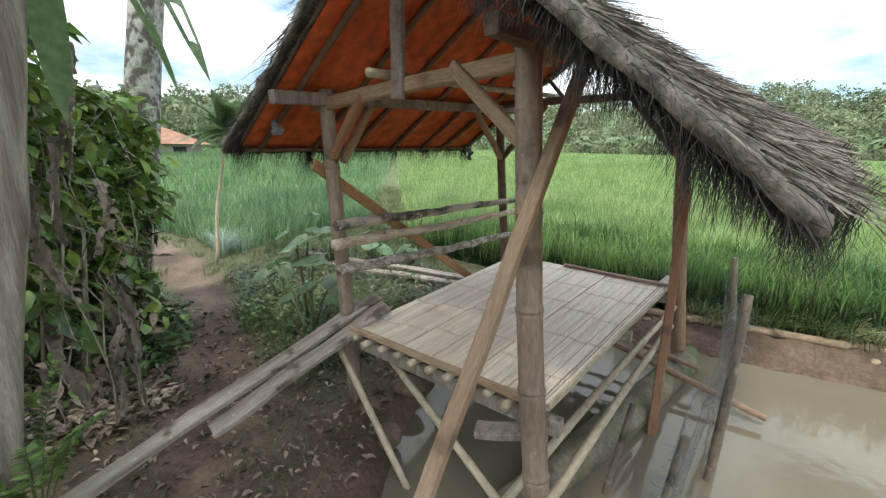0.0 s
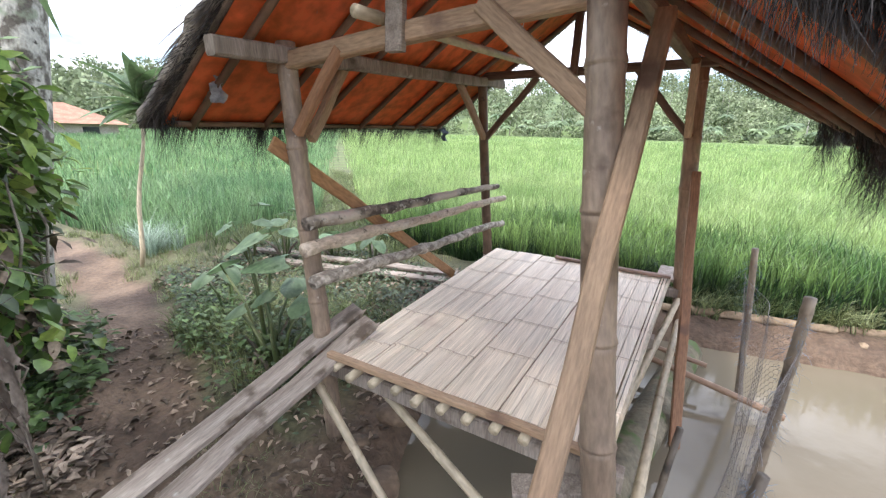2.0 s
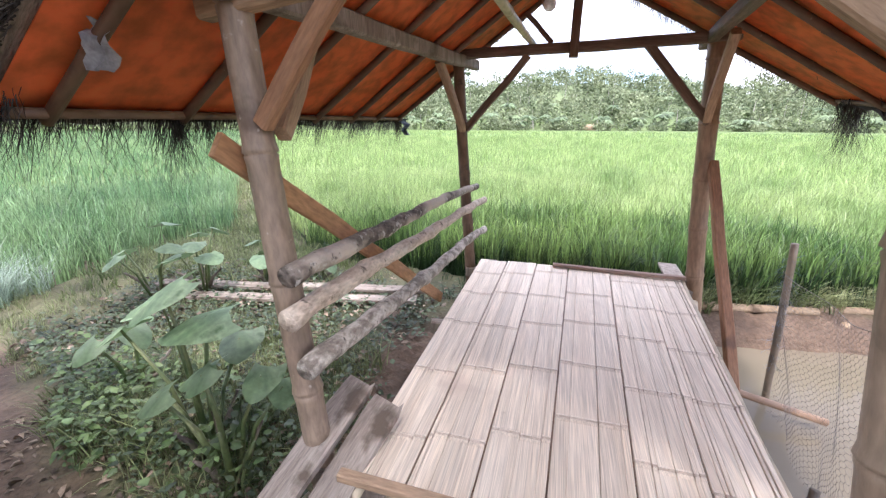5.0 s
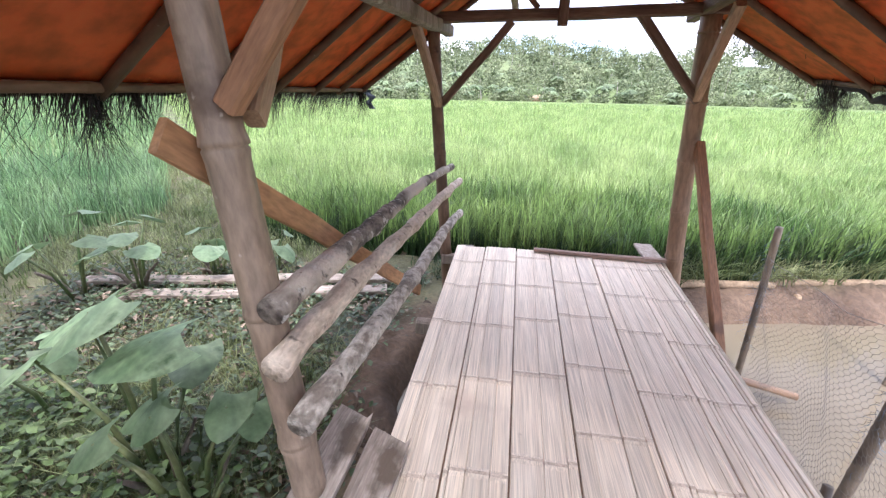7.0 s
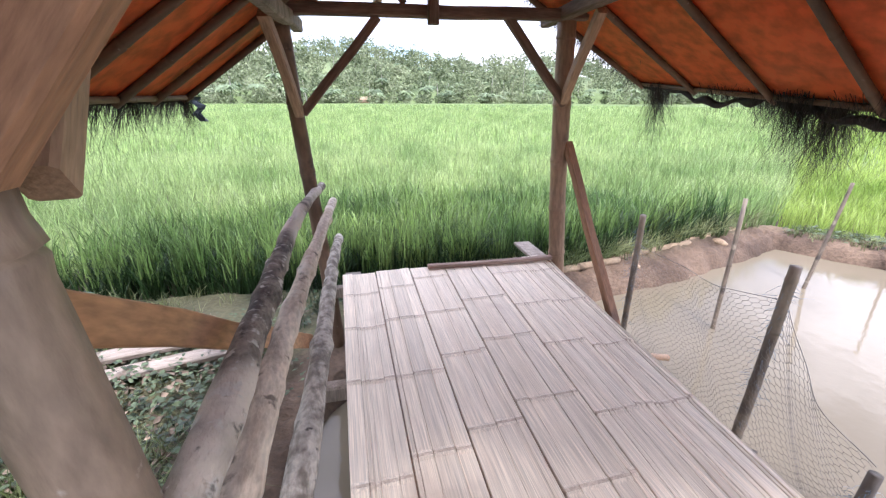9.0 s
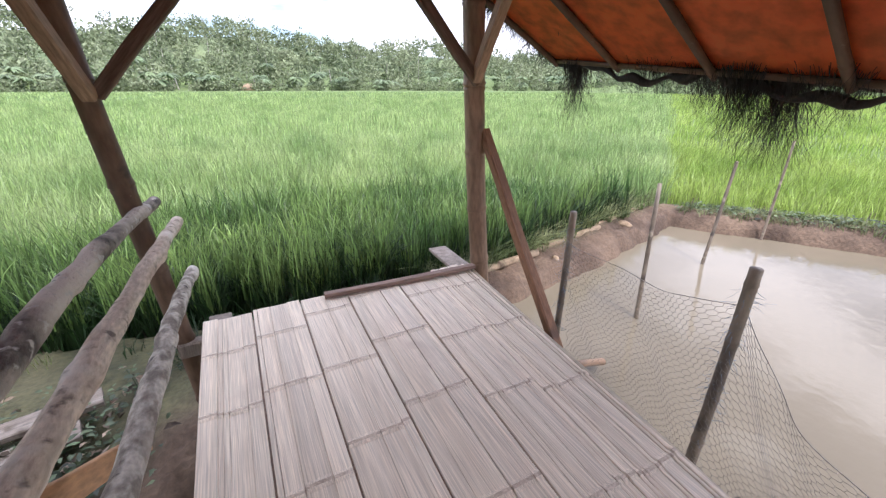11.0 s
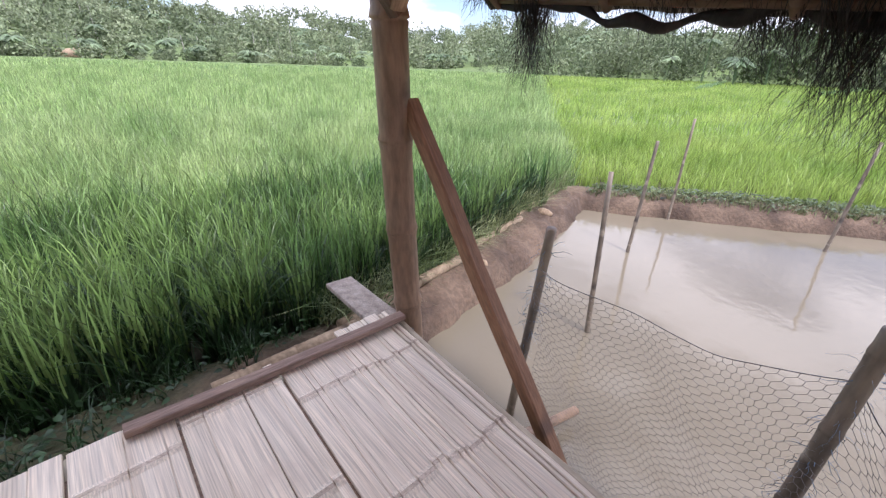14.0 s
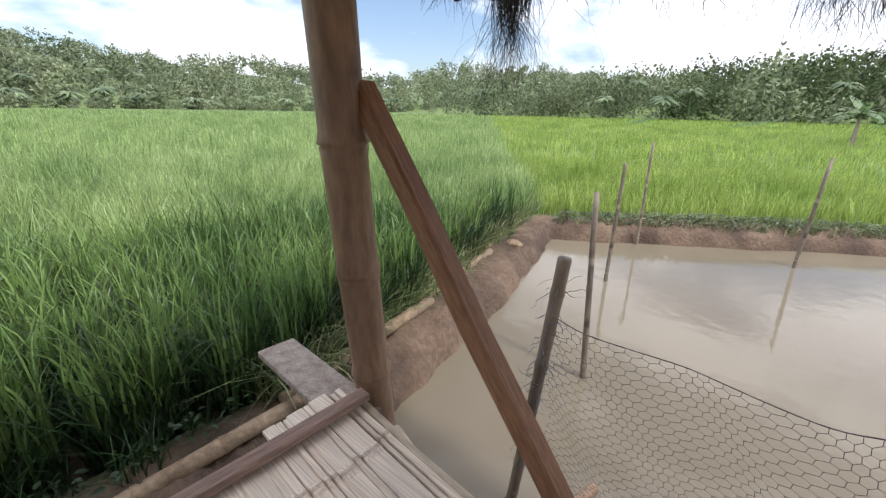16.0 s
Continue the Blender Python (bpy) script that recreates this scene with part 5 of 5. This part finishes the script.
def dry_leaves(plant, spots):
    """Withered leaves hanging beside the stem: long folded ribbons, crumpled, torn at the edges."""
    for x, y, z, length, width in spots:
        v, f = [], []
        turn, phase = random.uniform(0, 6.28), random.uniform(0, 6.28)
        n = 26
        for i in range(n + 1):
            t = i / n
            turn += random.uniform(-0.22, 0.22)
            side = Vector((math.cos(turn), math.sin(turn), random.uniform(-0.25, 0.25)))
            out = Vector((-math.sin(turn), math.cos(turn), 0))
            w = width * (0.25 + 0.75 * math.sin(math.pi * (0.06 + 0.92 * t)) ** 0.7) * random.uniform(0.75, 1.12)
            p = Vector((x + 0.04 * math.sin(4 * t + phase), y + 0.04 * math.cos(3 * t + phase), z - length * t))
            if t < 0.2:
                p.z -= 0.15 * (0.2 - t)
            for k in (-1, -0.6, -0.25, 0, 0.25, 0.6, 1):
                crease = 0.35 * w * math.sin(5 * k + phase + 3 * t) + abs(k) * w * 0.55
                v.append(p + side * (k * w * 0.8) + out * crease + Vector((random.uniform(-1, 1), random.uniform(-1, 1), random.uniform(-1.5, 1.5))) * 0.006)
        for i in range(n):
            for k in range(6):
                if k in (0, 5) and random.random() < 0.3 or random.random() < 0.03:
                    continue
                o = 7 * i + k
                f.append((o, o + 1, o + 8, o + 7))
        part("dry_leaf", mesh_of("dry_leaf", v, f, DRY, True), plant, "withered brown leaf")


def dead_vines(count, x0, x1, y0, y1, z0, z1):
    """Thin dead stems hanging and leaning through the climbers."""
    tangle = thing("dead_vines", "tangle of thin dead vine stems beside the footpath", "vines")
    for _ in range(count):
        x, y = random.uniform(x0, x1), random.uniform(y0, y1)
        top, low = random.uniform(0.5, 1) * z1, random.uniform(z0, z0 + 0.3)
        pts = [Vector((x + random.uniform(-0.12, 0.12) * k / 3, y + random.uniform(-0.1, 0.1) * k / 3, low + (top - low) * k / 6)) for k in range(7)]
        v, f = tube_data(pts, [0.005, 0.004, 0.004, 0.004, 0.003, 0.003, 0.002], 5)
        part("vine", mesh_of("vine", v, f, STEM, True), tangle)


def tree_with_crown(x, y, height, r, label, lean=(0.05, 0.166), low=0.6, reach=(1.6, 2.6), count=190):
    z0 = float(land(x, y))
    tree = thing("tree", label, "tree", "", (x, y, z0))
    lean = Vector((*lean, 1))
    pts = [lean * (height * k / 9) + Vector((0.03 * math.sin(k), 0, -0.05)) for k in range(10)]
    v, f = tube_data(pts, [r * (1.15 - 0.055 * k) for k in range(10)], 18)
    for p in v:
        p += Vector((noise.noise(p * 3), noise.noise(p * 3 + Vector((7, 0, 0))), 0)) * r * 0.18
    part("trunk", mesh_of("trunk", v, f, TRUNK, True), tree)
    c, w, s = [], [], []
    for k in range(9):
        a = 2.4 * k
        tip = lean * height * (low + 0.12 + 0.05 * k) + Vector((math.cos(a), math.sin(a), 0.35)) * random.uniform(*reach)
        start = lean * height * (low + 0.04 * k)
        v, f = tube_data([start, start.lerp(tip, 0.5) + Vector((0, 0, 0.2)), tip], [r * 0.35, r * 0.22, r * 0.06], 8)
        part("limb", mesh_of("limb", v, f, TRUNK, True), tree)
        for _ in range(count):
            q = start.lerp(tip, random.uniform(0.35, 1.15)) + Vector((random.gauss(0, 0.5), random.gauss(0, 0.5), random.gauss(0, 0.35)))
            c.append(tuple(q))
            w.append((random.gauss(0, 1), random.gauss(0, 1), random.gauss(-0.4, 0.6)))
            s.append(random.uniform(0.14, 0.26))
    leaves("crown", c, w, s, VINE, "", "", parent=tree)
    return tree


def young_tree(x, y, height, lean, label):
    """A thin straight stem with a tuft of long drooping leaves at its top."""
    tree = thing("young_tree", label, "young tree", "", (x, y, float(land(x, y))))
    pts = [Vector((lean[0] * height * k / 8 + 0.02 * math.sin(1.3 * k), lean[1] * height * k / 8 + 0.015 * math.cos(k), height * k / 8 - 0.03)) for k in range(9)]
    v, f = tube_data(pts, [0.026 - 0.0014 * k + 0.002 * (k % 2) for k in range(9)], 10)
    part("stem", mesh_of("stem", v, f, BAMBOO_PALE, True), tree)

    def lance(t):
        return 0.5 * math.sin(math.pi * min(1, 0.05 + 0.95 * t)) ** 0.8 + 0.01

    for k in range(26):
        f = random.random()
        m = Matrix.Translation((lean[0] * height, lean[1] * height, height * (0.93 + 0.07 * f))) @ pose(0, 0, 0, 5 + 75 * f, random.uniform(-20, 20), 137.5 * k)
        leaf_sheet(random.uniform(0.32, 0.55), 0.15, random.uniform(0.35, 0.75), BANANA, "leaf", tree, m, lance, waves=0.08)
    return tree


def climber(x, y, radius, low, high, count, seed, label):
    """A leafy climber over dead stems, uneven and gappy."""
    rng = np.random.RandomState(seed)
    bush = thing("climber_bush", label, "bush", "climbers beside the footpath", (x, y, float(land(x, y))))
    a, h = rng.uniform(0, 2 * np.pi, count), rng.uniform(low, high, count)
    lump = 1 + 0.35 * np.sin(3 * a + 2.3 * h) + 0.25 * np.sin(5 * h + a)
    rad = radius * lump * rng.uniform(0.45, 1.1, count)
    c = np.stack([rad * np.cos(a) * 1.1, rad * np.sin(a) * 0.85, h], -1)
    w = np.stack([np.cos(a) * 0.6 + rng.normal(0, 0.5, count), np.sin(a) * 0.6 + rng.normal(0, 0.5, count), rng.normal(-0.4, 0.5, count)], -1)
    size = rng.uniform(0.05, 0.17, count)
    dead = rng.rand(count) < np.clip(0.75 - h * 0.75, 0.06, 0.7)
    fresh = ~dead & (rng.rand(count) < 0.14)
    keep = ~dead & ~fresh
    leaves("foliage", c[keep], w[keep], size[keep], VINE, "", "", parent=bush, ratio=0.3)
    leaves("young_foliage", c[fresh], w[fresh], size[fresh], YOUNG, "bright yellow-green young leaves", "", parent=bush, ratio=0.32)
    leaves("dead_foliage", c[dead] * np.array((1, 1, 0.7)), w[dead], size[dead], LITTER, "brown withered leaves", "", parent=bush, ratio=0.22)
    for k in range(12):
        b = rng.uniform(0, 6.28)
        p0 = Vector((0.8 * radius * math.cos(b), 0.6 * radius * math.sin(b), 0.0))
        p1 = Vector((1.1 * radius * math.cos(b + 0.6), 0.9 * radius * math.sin(b + 0.6), high * 0.45))
        p2 = Vector((0.7 * radius * math.cos(b + 1.2), 0.6 * radius * math.sin(b + 1.2), high * 0.9))
        v, f = tube_data([p0, p1, p2], [0.011, 0.008, 0.004], 6)
        part("branch", mesh_of("branch", v, f, STEM, True), bush)


def hedge():
    climber(-2.40, -2.75, 0.41, 0.05, 2.0, 3600, 8, "dense green climber bush beside the footpath")
    climber(-1.75, -3.28, 0.34, 0.05, 2.3, 1700, 9, "tangled climber with green and withered leaves")
    climber(-2.6, -3.6, 0.6, 0.1, 3.0, 1500, 10, "tall tangled climber behind the banana stem")


def undergrowth():
    rng = np.random.RandomState(3)

    def pick(n, x0, x1, y0, y1, gap=0.34, water=0.12):
        p = np.stack([rng.uniform(x0, x1, n), rng.uniform(y0, y1, n)], -1)
        main, dark = crop_zone(p[:, 0], p[:, 1])
        ok = (line_distance(p[:, 0], p[:, 1], FOOTPATH) > gap + 0.1 * ripple(p[:, 0], p[:, 1], 4)) & ~main & ~dark
        # thin out towards the edges of the patch
        rim = np.minimum(np.minimum(p[:, 0] - x0, x1 - p[:, 0]), np.minimum(p[:, 1] - y0, y1 - p[:, 1]))
        ok &= rng.rand(n) < 0.15 + smooth_step(0.0, 0.5, rim + 0.2 * ripple(p[:, 0], p[:, 1], 3))
        return p[ok & (edge_distance(p[:, 0], p[:, 1], POND) > water)]

    def cover(p, size, high):
        z = land(p[:, 0], p[:, 1]) + rng.uniform(0.005, high, len(p))
        a = rng.uniform(0, 2 * np.pi, len(p))
        return np.column_stack([p, z]), np.stack([np.cos(a), np.sin(a), rng.uniform(-0.3, 0.5, len(p))], -1), rng.uniform(size * 0.6, size * 1.3, len(p))

    p = pick(17000, -3.4, -0.25, -2.2, 0.6)
    k = rng.rand(len(p)) < 0.17
    leaves("leaf_litter", *cover(p[k], 0.06, 0.09), LITTER, "dead leaves caught among the weeds", "leaves", ratio=0.24, fold=0.7)
    p = p[~k]
    leaves("weeds", *cover(p, 0.04, 0.12), SAGE, "low trailing weeds with pointed leaves", "weeds", ratio=0.3)
    p = pick(5200, -2.7, -0.5, -2.35, -1.3, 0.27)
    p = p[rng.rand(len(p)) < 0.35 + 0.65 * (ripple(p[:, 0], p[:, 1], 6) > -0.1)]
    leaves("weeds", *cover(p, 0.048, 0.28), LUSH, "leafy green weeds growing between the path and the taro", "weeds", ratio=0.3)
    p = pick(2600, -2.6, -1.2, -3.0, -2.2, 0.22)
    leaves("weeds", *cover(p, 0.07, 0.2), LUSH, "leafy green weeds at the foot of the climbers", "weeds", ratio=0.3)
    p = pick(5000, -4.5, -1.6, -4.2, -2.3)
    leaves("weeds", *cover(p, 0.09, 0.25), SAGE, "shaded weeds beside the footpath", "weeds", ratio=0.3)
    # grass and weeds here reuse the rice-foot green, darkened to stand for shade
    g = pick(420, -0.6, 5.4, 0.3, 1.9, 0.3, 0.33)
    blades("grass_tufts", g, 18, 0.22, 0.0035, 4, RICE_LOW_SHADE, "dark ragged grass at the edge of the rice", 0.9, 0.06)
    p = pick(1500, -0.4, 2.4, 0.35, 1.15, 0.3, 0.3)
    leaves("weeds", *cover(p, 0.035, 0.1), RICE_LOW_SHADE, "small weeds along the pond bank", "weeds", ratio=0.3)
    p = np.stack([5.75 + rng.uniform(-0.3, 0.2, 2600), np.zeros(2600)], -1)
    p[:, 1] = rng.uniform(-4.5, 1.3, 2600)
    p[:, 0] += (1.3 - p[:, 1]) * 0.66
    blades("grass_tufts", p[:700], 9, 0.13, 0.004, 3, GRASS, "short grass on the far bank of the pond", 0.9, 0.06)
    leaves("weeds", *cover(p, 0.045, 0.08), SAGE, "green weeds creeping over the far bank", "weeds", ratio=0.3)
    g = pick(3800, -10, -1.5, -0.4, 8, 0.24)
    blades("grass_tufts", g, 12, 0.24, 0.005, 3, GRASS, "rank grass along the bund between the rice fields", 0.7, 0.09)
    g = pick(2300, -6.5, -0.9, -2.3, 3.5, 0.24)
    blades("grass_tufts", g, 12, 0.16, 0.003, 3, GRASS, "tufts of pale wild grass", 0.7, 0.05)
    g = np.array((-4.4, -0.76)) + rng.normal(0, 0.12, (26, 2))
    blades("grass_tufts", g, 26, 0.52, 0.004, 4, PALE_GRASS, "clump of pale blue-green grass beside the path", 0.75, 0.05)
    g = pick(420, -2.1, -0.35, -2.25, -0.7, 0.3)
    blades("grass_tufts", g, 11, 0.32, 0.0035, 4, GRASS, "ragged weeds and grass between the taro plants", 0.7, 0.06)
    g = pick(500, -1.5, 0.4, -3.3, -2.2, 0.25, 0.1)
    blades("grass_tufts", g, 7, 0.08, 0.002, 3, GRASS, "sparse dry grass on the trodden bank", 0.9, 0.05)
    g = np.stack([rng.uniform(1.5, 5.4, 130), np.zeros(130)], -1)
    g[:, 1] = 0.72 + 0.235 * (g[:, 0] - 1.7) + rng.uniform(-0.05, 0.15, 130)
    blades("grass_tufts", g, 22, 0.36, 0.005, 4, GRASS, "arching pale grass along the bank", 1.1, 0.05)
    n = 1700
    p = np.stack([rng.uniform(-2.3, 0.4, n), rng.uniform(-3.5, -1.2, n)], -1)
    p = p[edge_distance(p[:, 0], p[:, 1], POND) > 0.05]
    leaves("leaf_litter", *cover(p, 0.05, 0.012), LITTER, "dead brown leaves scattered on the earth", "leaves", ratio=0.22, fold=0.9)
    n = 2000
    p = np.stack([rng.uniform(-2.3, -0.95, n), rng.uniform(-3.7, -2.75, n)], -1)
    leaves("leaf_litter", *cover(p, 0.085, 0.06), LITTER, "dead brown leaves heaped beside the stem", "leaves", ratio=0.22, fold=0.6)


def house():
    """A low village house with a tiled hip roof."""
    wall = surface("whitewashed_wall", (0.34, 0.30, 0.25), (0.48, 0.44, 0.38), 1, (1, 1, 1), 0.9, 0.0, 10)
    tile = surface("terracotta_tiles", (0.24, 0.12, 0.075), (0.36, 0.19, 0.12), 2, (1, 1, 1), 0.85, 0.3, 12)
    pane = surface("dark_window", (0.02, 0.025, 0.03), (0.05, 0.055, 0.06), 2, (1, 1, 1), 0.2, 0.0, 10)
    h = thing("house", "low village house with a terracotta hip roof", "house", "", (-43.0, 8.7, -0.35))
    h.rotation_euler = (0, 0, radians(72))
    x, y, z = 6.5, 3.2, 1.75
    box = [(-x, -y), (x, -y), (x, y), (-x, y)]
    v = [Vector((a, b, 0)) for a, b in box] + [Vector((a, b, z)) for a, b in box]
    part("wall", mesh_of("wall", v, [(0, 1, 5, 4), (1, 2, 6, 5), (2, 3, 7, 6), (3, 0, 4, 7), (4, 5, 6, 7)], wall), h)
    x, y = 7.2, 3.9
    v = [Vector((-x, -y, z - 0.12)), Vector((x, -y, z - 0.12)), Vector((x, y, z - 0.12)), Vector((-x, y, z - 0.12)), Vector((-3.6, 0, z + 1.45)), Vector((3.6, 0, z + 1.45))]
    roof = part("roof", mesh_of("roof", v, [(0, 1, 5, 4), (1, 2, 5), (2, 3, 4, 5), (3, 0, 4), (3, 2, 1, 0)], tile), h)
    for k in range(4):
        cx = -4.8 + 3.2 * k
        w = [Vector((cx - 0.5, yy, zz)) for yy in (-3.26, -3.18) for zz in (0.5, 1.4)] + [Vector((cx + 0.5, yy, zz)) for yy in (-3.26, -3.18) for zz in (0.5, 1.4)]
        part("window", mesh_of("window", w, [(0, 1, 5, 4), (2, 6, 7, 3), (0, 4, 6, 2), (1, 3, 7, 5), (0, 2, 3, 1), (4, 5, 7, 6)], pane), h)


def mound():
    rough_stone("clay_mound", (10.5, 148, 1.0), (5, 3, 1.7), CLAY, "reddish mound of dug clay beyond the rice", "mound")


pond_side()
board("plank", (-0.105, -1.84, 0.65), (-0.42, -3.62, 0.055), 0.115, 0.03, "long grey weathered plank sloping up to the hut floor", "plank")
board("plank", (0.03, -1.90, 0.635), (-0.16, -2.97, 0.25), 0.115, 0.03, "grey split plank sloping up to the hut floor", "plank")
board("plank", (-3.1, -0.30, 0.11), (-0.55, 0.30, 0.105), 0.13, 0.03, "pale plank lying on the grass behind the hut", "plank")
board("plank", (-2.6, -0.42, 0.085), (-0.6, 0.10, 0.085), 0.13, 0.03, "brown plank lying on the grass behind the hut", "plank")
tall_taro((-1.0, -1.78), ((-0.84, -1.82, 0.80, 0.29, 215, -6), (-1.20, -1.74, 0.83, 0.28, 200, -18), (-1.0, -1.86, 0.92, 0.27, 230, -24), (-0.99, -1.52, 0.51, 0.22, 300, -8), (-1.38, -1.82, 0.66, 0.22, 170, -22)))
tall_taro((-0.78, -1.88), ((-0.88, -1.85, 0.55, 0.18, 215, -18), (-0.62, -1.80, 0.54, 0.17, 280, -16), (-0.76, -1.96, 0.62, 0.14, 240, -30), (-1.0, -1.98, 0.48, 0.16, 220, -24), (-0.60, -1.70, 0.42, 0.15, 300, -20)))
for x, y, c, size, h in ((-1.75, -1.55, 3, 0.17, 0.5), (-2.6, -0.25, 5, 0.24, 0.62), (-2.95, -0.45, 4, 0.2, 0.7), (-2.2, 0.15, 5, 0.2, 0.42), (-1.75, 0.35, 4, 0.17, 0.36)):
    taro_plant(x, y, c, size, h)
stem = banana_plant(-0.46, -3.70, 0.055, 2.75, 5, "banana plant with a pale flaky stem and withered brown leaves", (-0.01, 0.185), (0.55, 0.9), 0.13, (-50, 10), 0.7)
dry_leaves(stem, [(-0.30, 0.58, 2.1, 0.6, 0.045), (-0.32, 0.50, 1.75, 0.6, 0.05), (-0.24, 0.56, 1.5, 0.4, 0.065), (-0.32, 0.62, 1.0, 0.5, 0.045), (-0.20, 0.40, 1.5, 0.55, 0.045), (-0.18, 0.34, 1.95, 0.5, 0.04),
                  (-0.30, 0.58, 0.75, 0.45, 0.045), (-0.26, 0.50, 0.55, 0.35, 0.04), (-0.40, 0.62, 0.9, 0.6, 0.05), (-0.14, 0.34, 0.9, 0.5, 0.04)])
# two more added out of view behind the path, to shade the foreground
banana_plant(-1.5, -4.6, 0.11, 2.7, 8, "banana plant with torn green leaves, added out of view for its shade")
banana_plant(0.1, -5.0, 0.11, 2.9, 8, "banana plant with torn green leaves, added out of view for its shade")
tree_with_crown(-3.03, -2.45, 7.0, 0.145, "tall tree with a pale lichen-mottled trunk beside the path")
# not in view; crown set so that its dapples land on the deck
tree_with_crown(0.9, -5.6, 5.4, 0.11, "leafy tree standing behind the path, dappling the hut floor", (-0.04, 0.17), 0.58, (0.9, 1.9), 150)
hedge()
undergrowth()
house()
banana_plant(28.0, -2.8, 0.1, 1.5, 11, "small banana plant beyond the young rice", (0.0, 0.0), (0.9, 1.5), 0.35, (15, 80), 0.8)
young_tree(-3.87, -1.22, 1.9, (0.0, 0.165), "slender young tree with long drooping leaves beside the path")
shrub = thing("fern", "feathery bright green fern beside the banana stem", "fern", "", (-0.38, -3.58, 0.03))
for k in range(9):
    a, reach = 0.7 * k, random.uniform(0.16, 0.3)
    tip = Vector((math.cos(a) * reach, math.sin(a) * reach, random.uniform(0.3, 0.75)))
    frond = [tip * f + Vector((0, 0, 0.12 * math.sin(math.pi * f))) for f in (0, 0.25, 0.5, 0.75, 1)]
    v, f = tube_data(frond, [0.004, 0.0035, 0.003, 0.002, 0.001], 5)
    rib = part("frond", mesh_of("frond", v, f, STALK, True), shrub)
    across = Vector((-math.sin(a), math.cos(a), 0))
    c, w = [], []
    for j in range(22):
        q = tip * (0.3 + 0.032 * j) + Vector((0, 0, 0.12 * math.sin(math.pi * (0.3 + 0.032 * j))))
        for sgn in (-1, 1):
            c.append(tuple(q))
            w.append(tuple(across * sgn + tip.normalized() * 0.5))
    leaves("foliage", c, w, [0.06 * (1.1 - (i // 2) / 30) for i in range(len(c))], VINE, "", "", parent=rib, ratio=0.2)["kind"] = "stuff"
dead_vines(9, -1.3, -0.7, -3.35, -2.95, 0.02, 1.9)
mound()

# ---- to metres ----
for ob in list(scene.objects):
    if ob.parent is None and ob.type not in ("CAMERA", "LIGHT"):
        ob.matrix_basis = Matrix.Scale(UNIT, 4) @ ob.matrix_basis
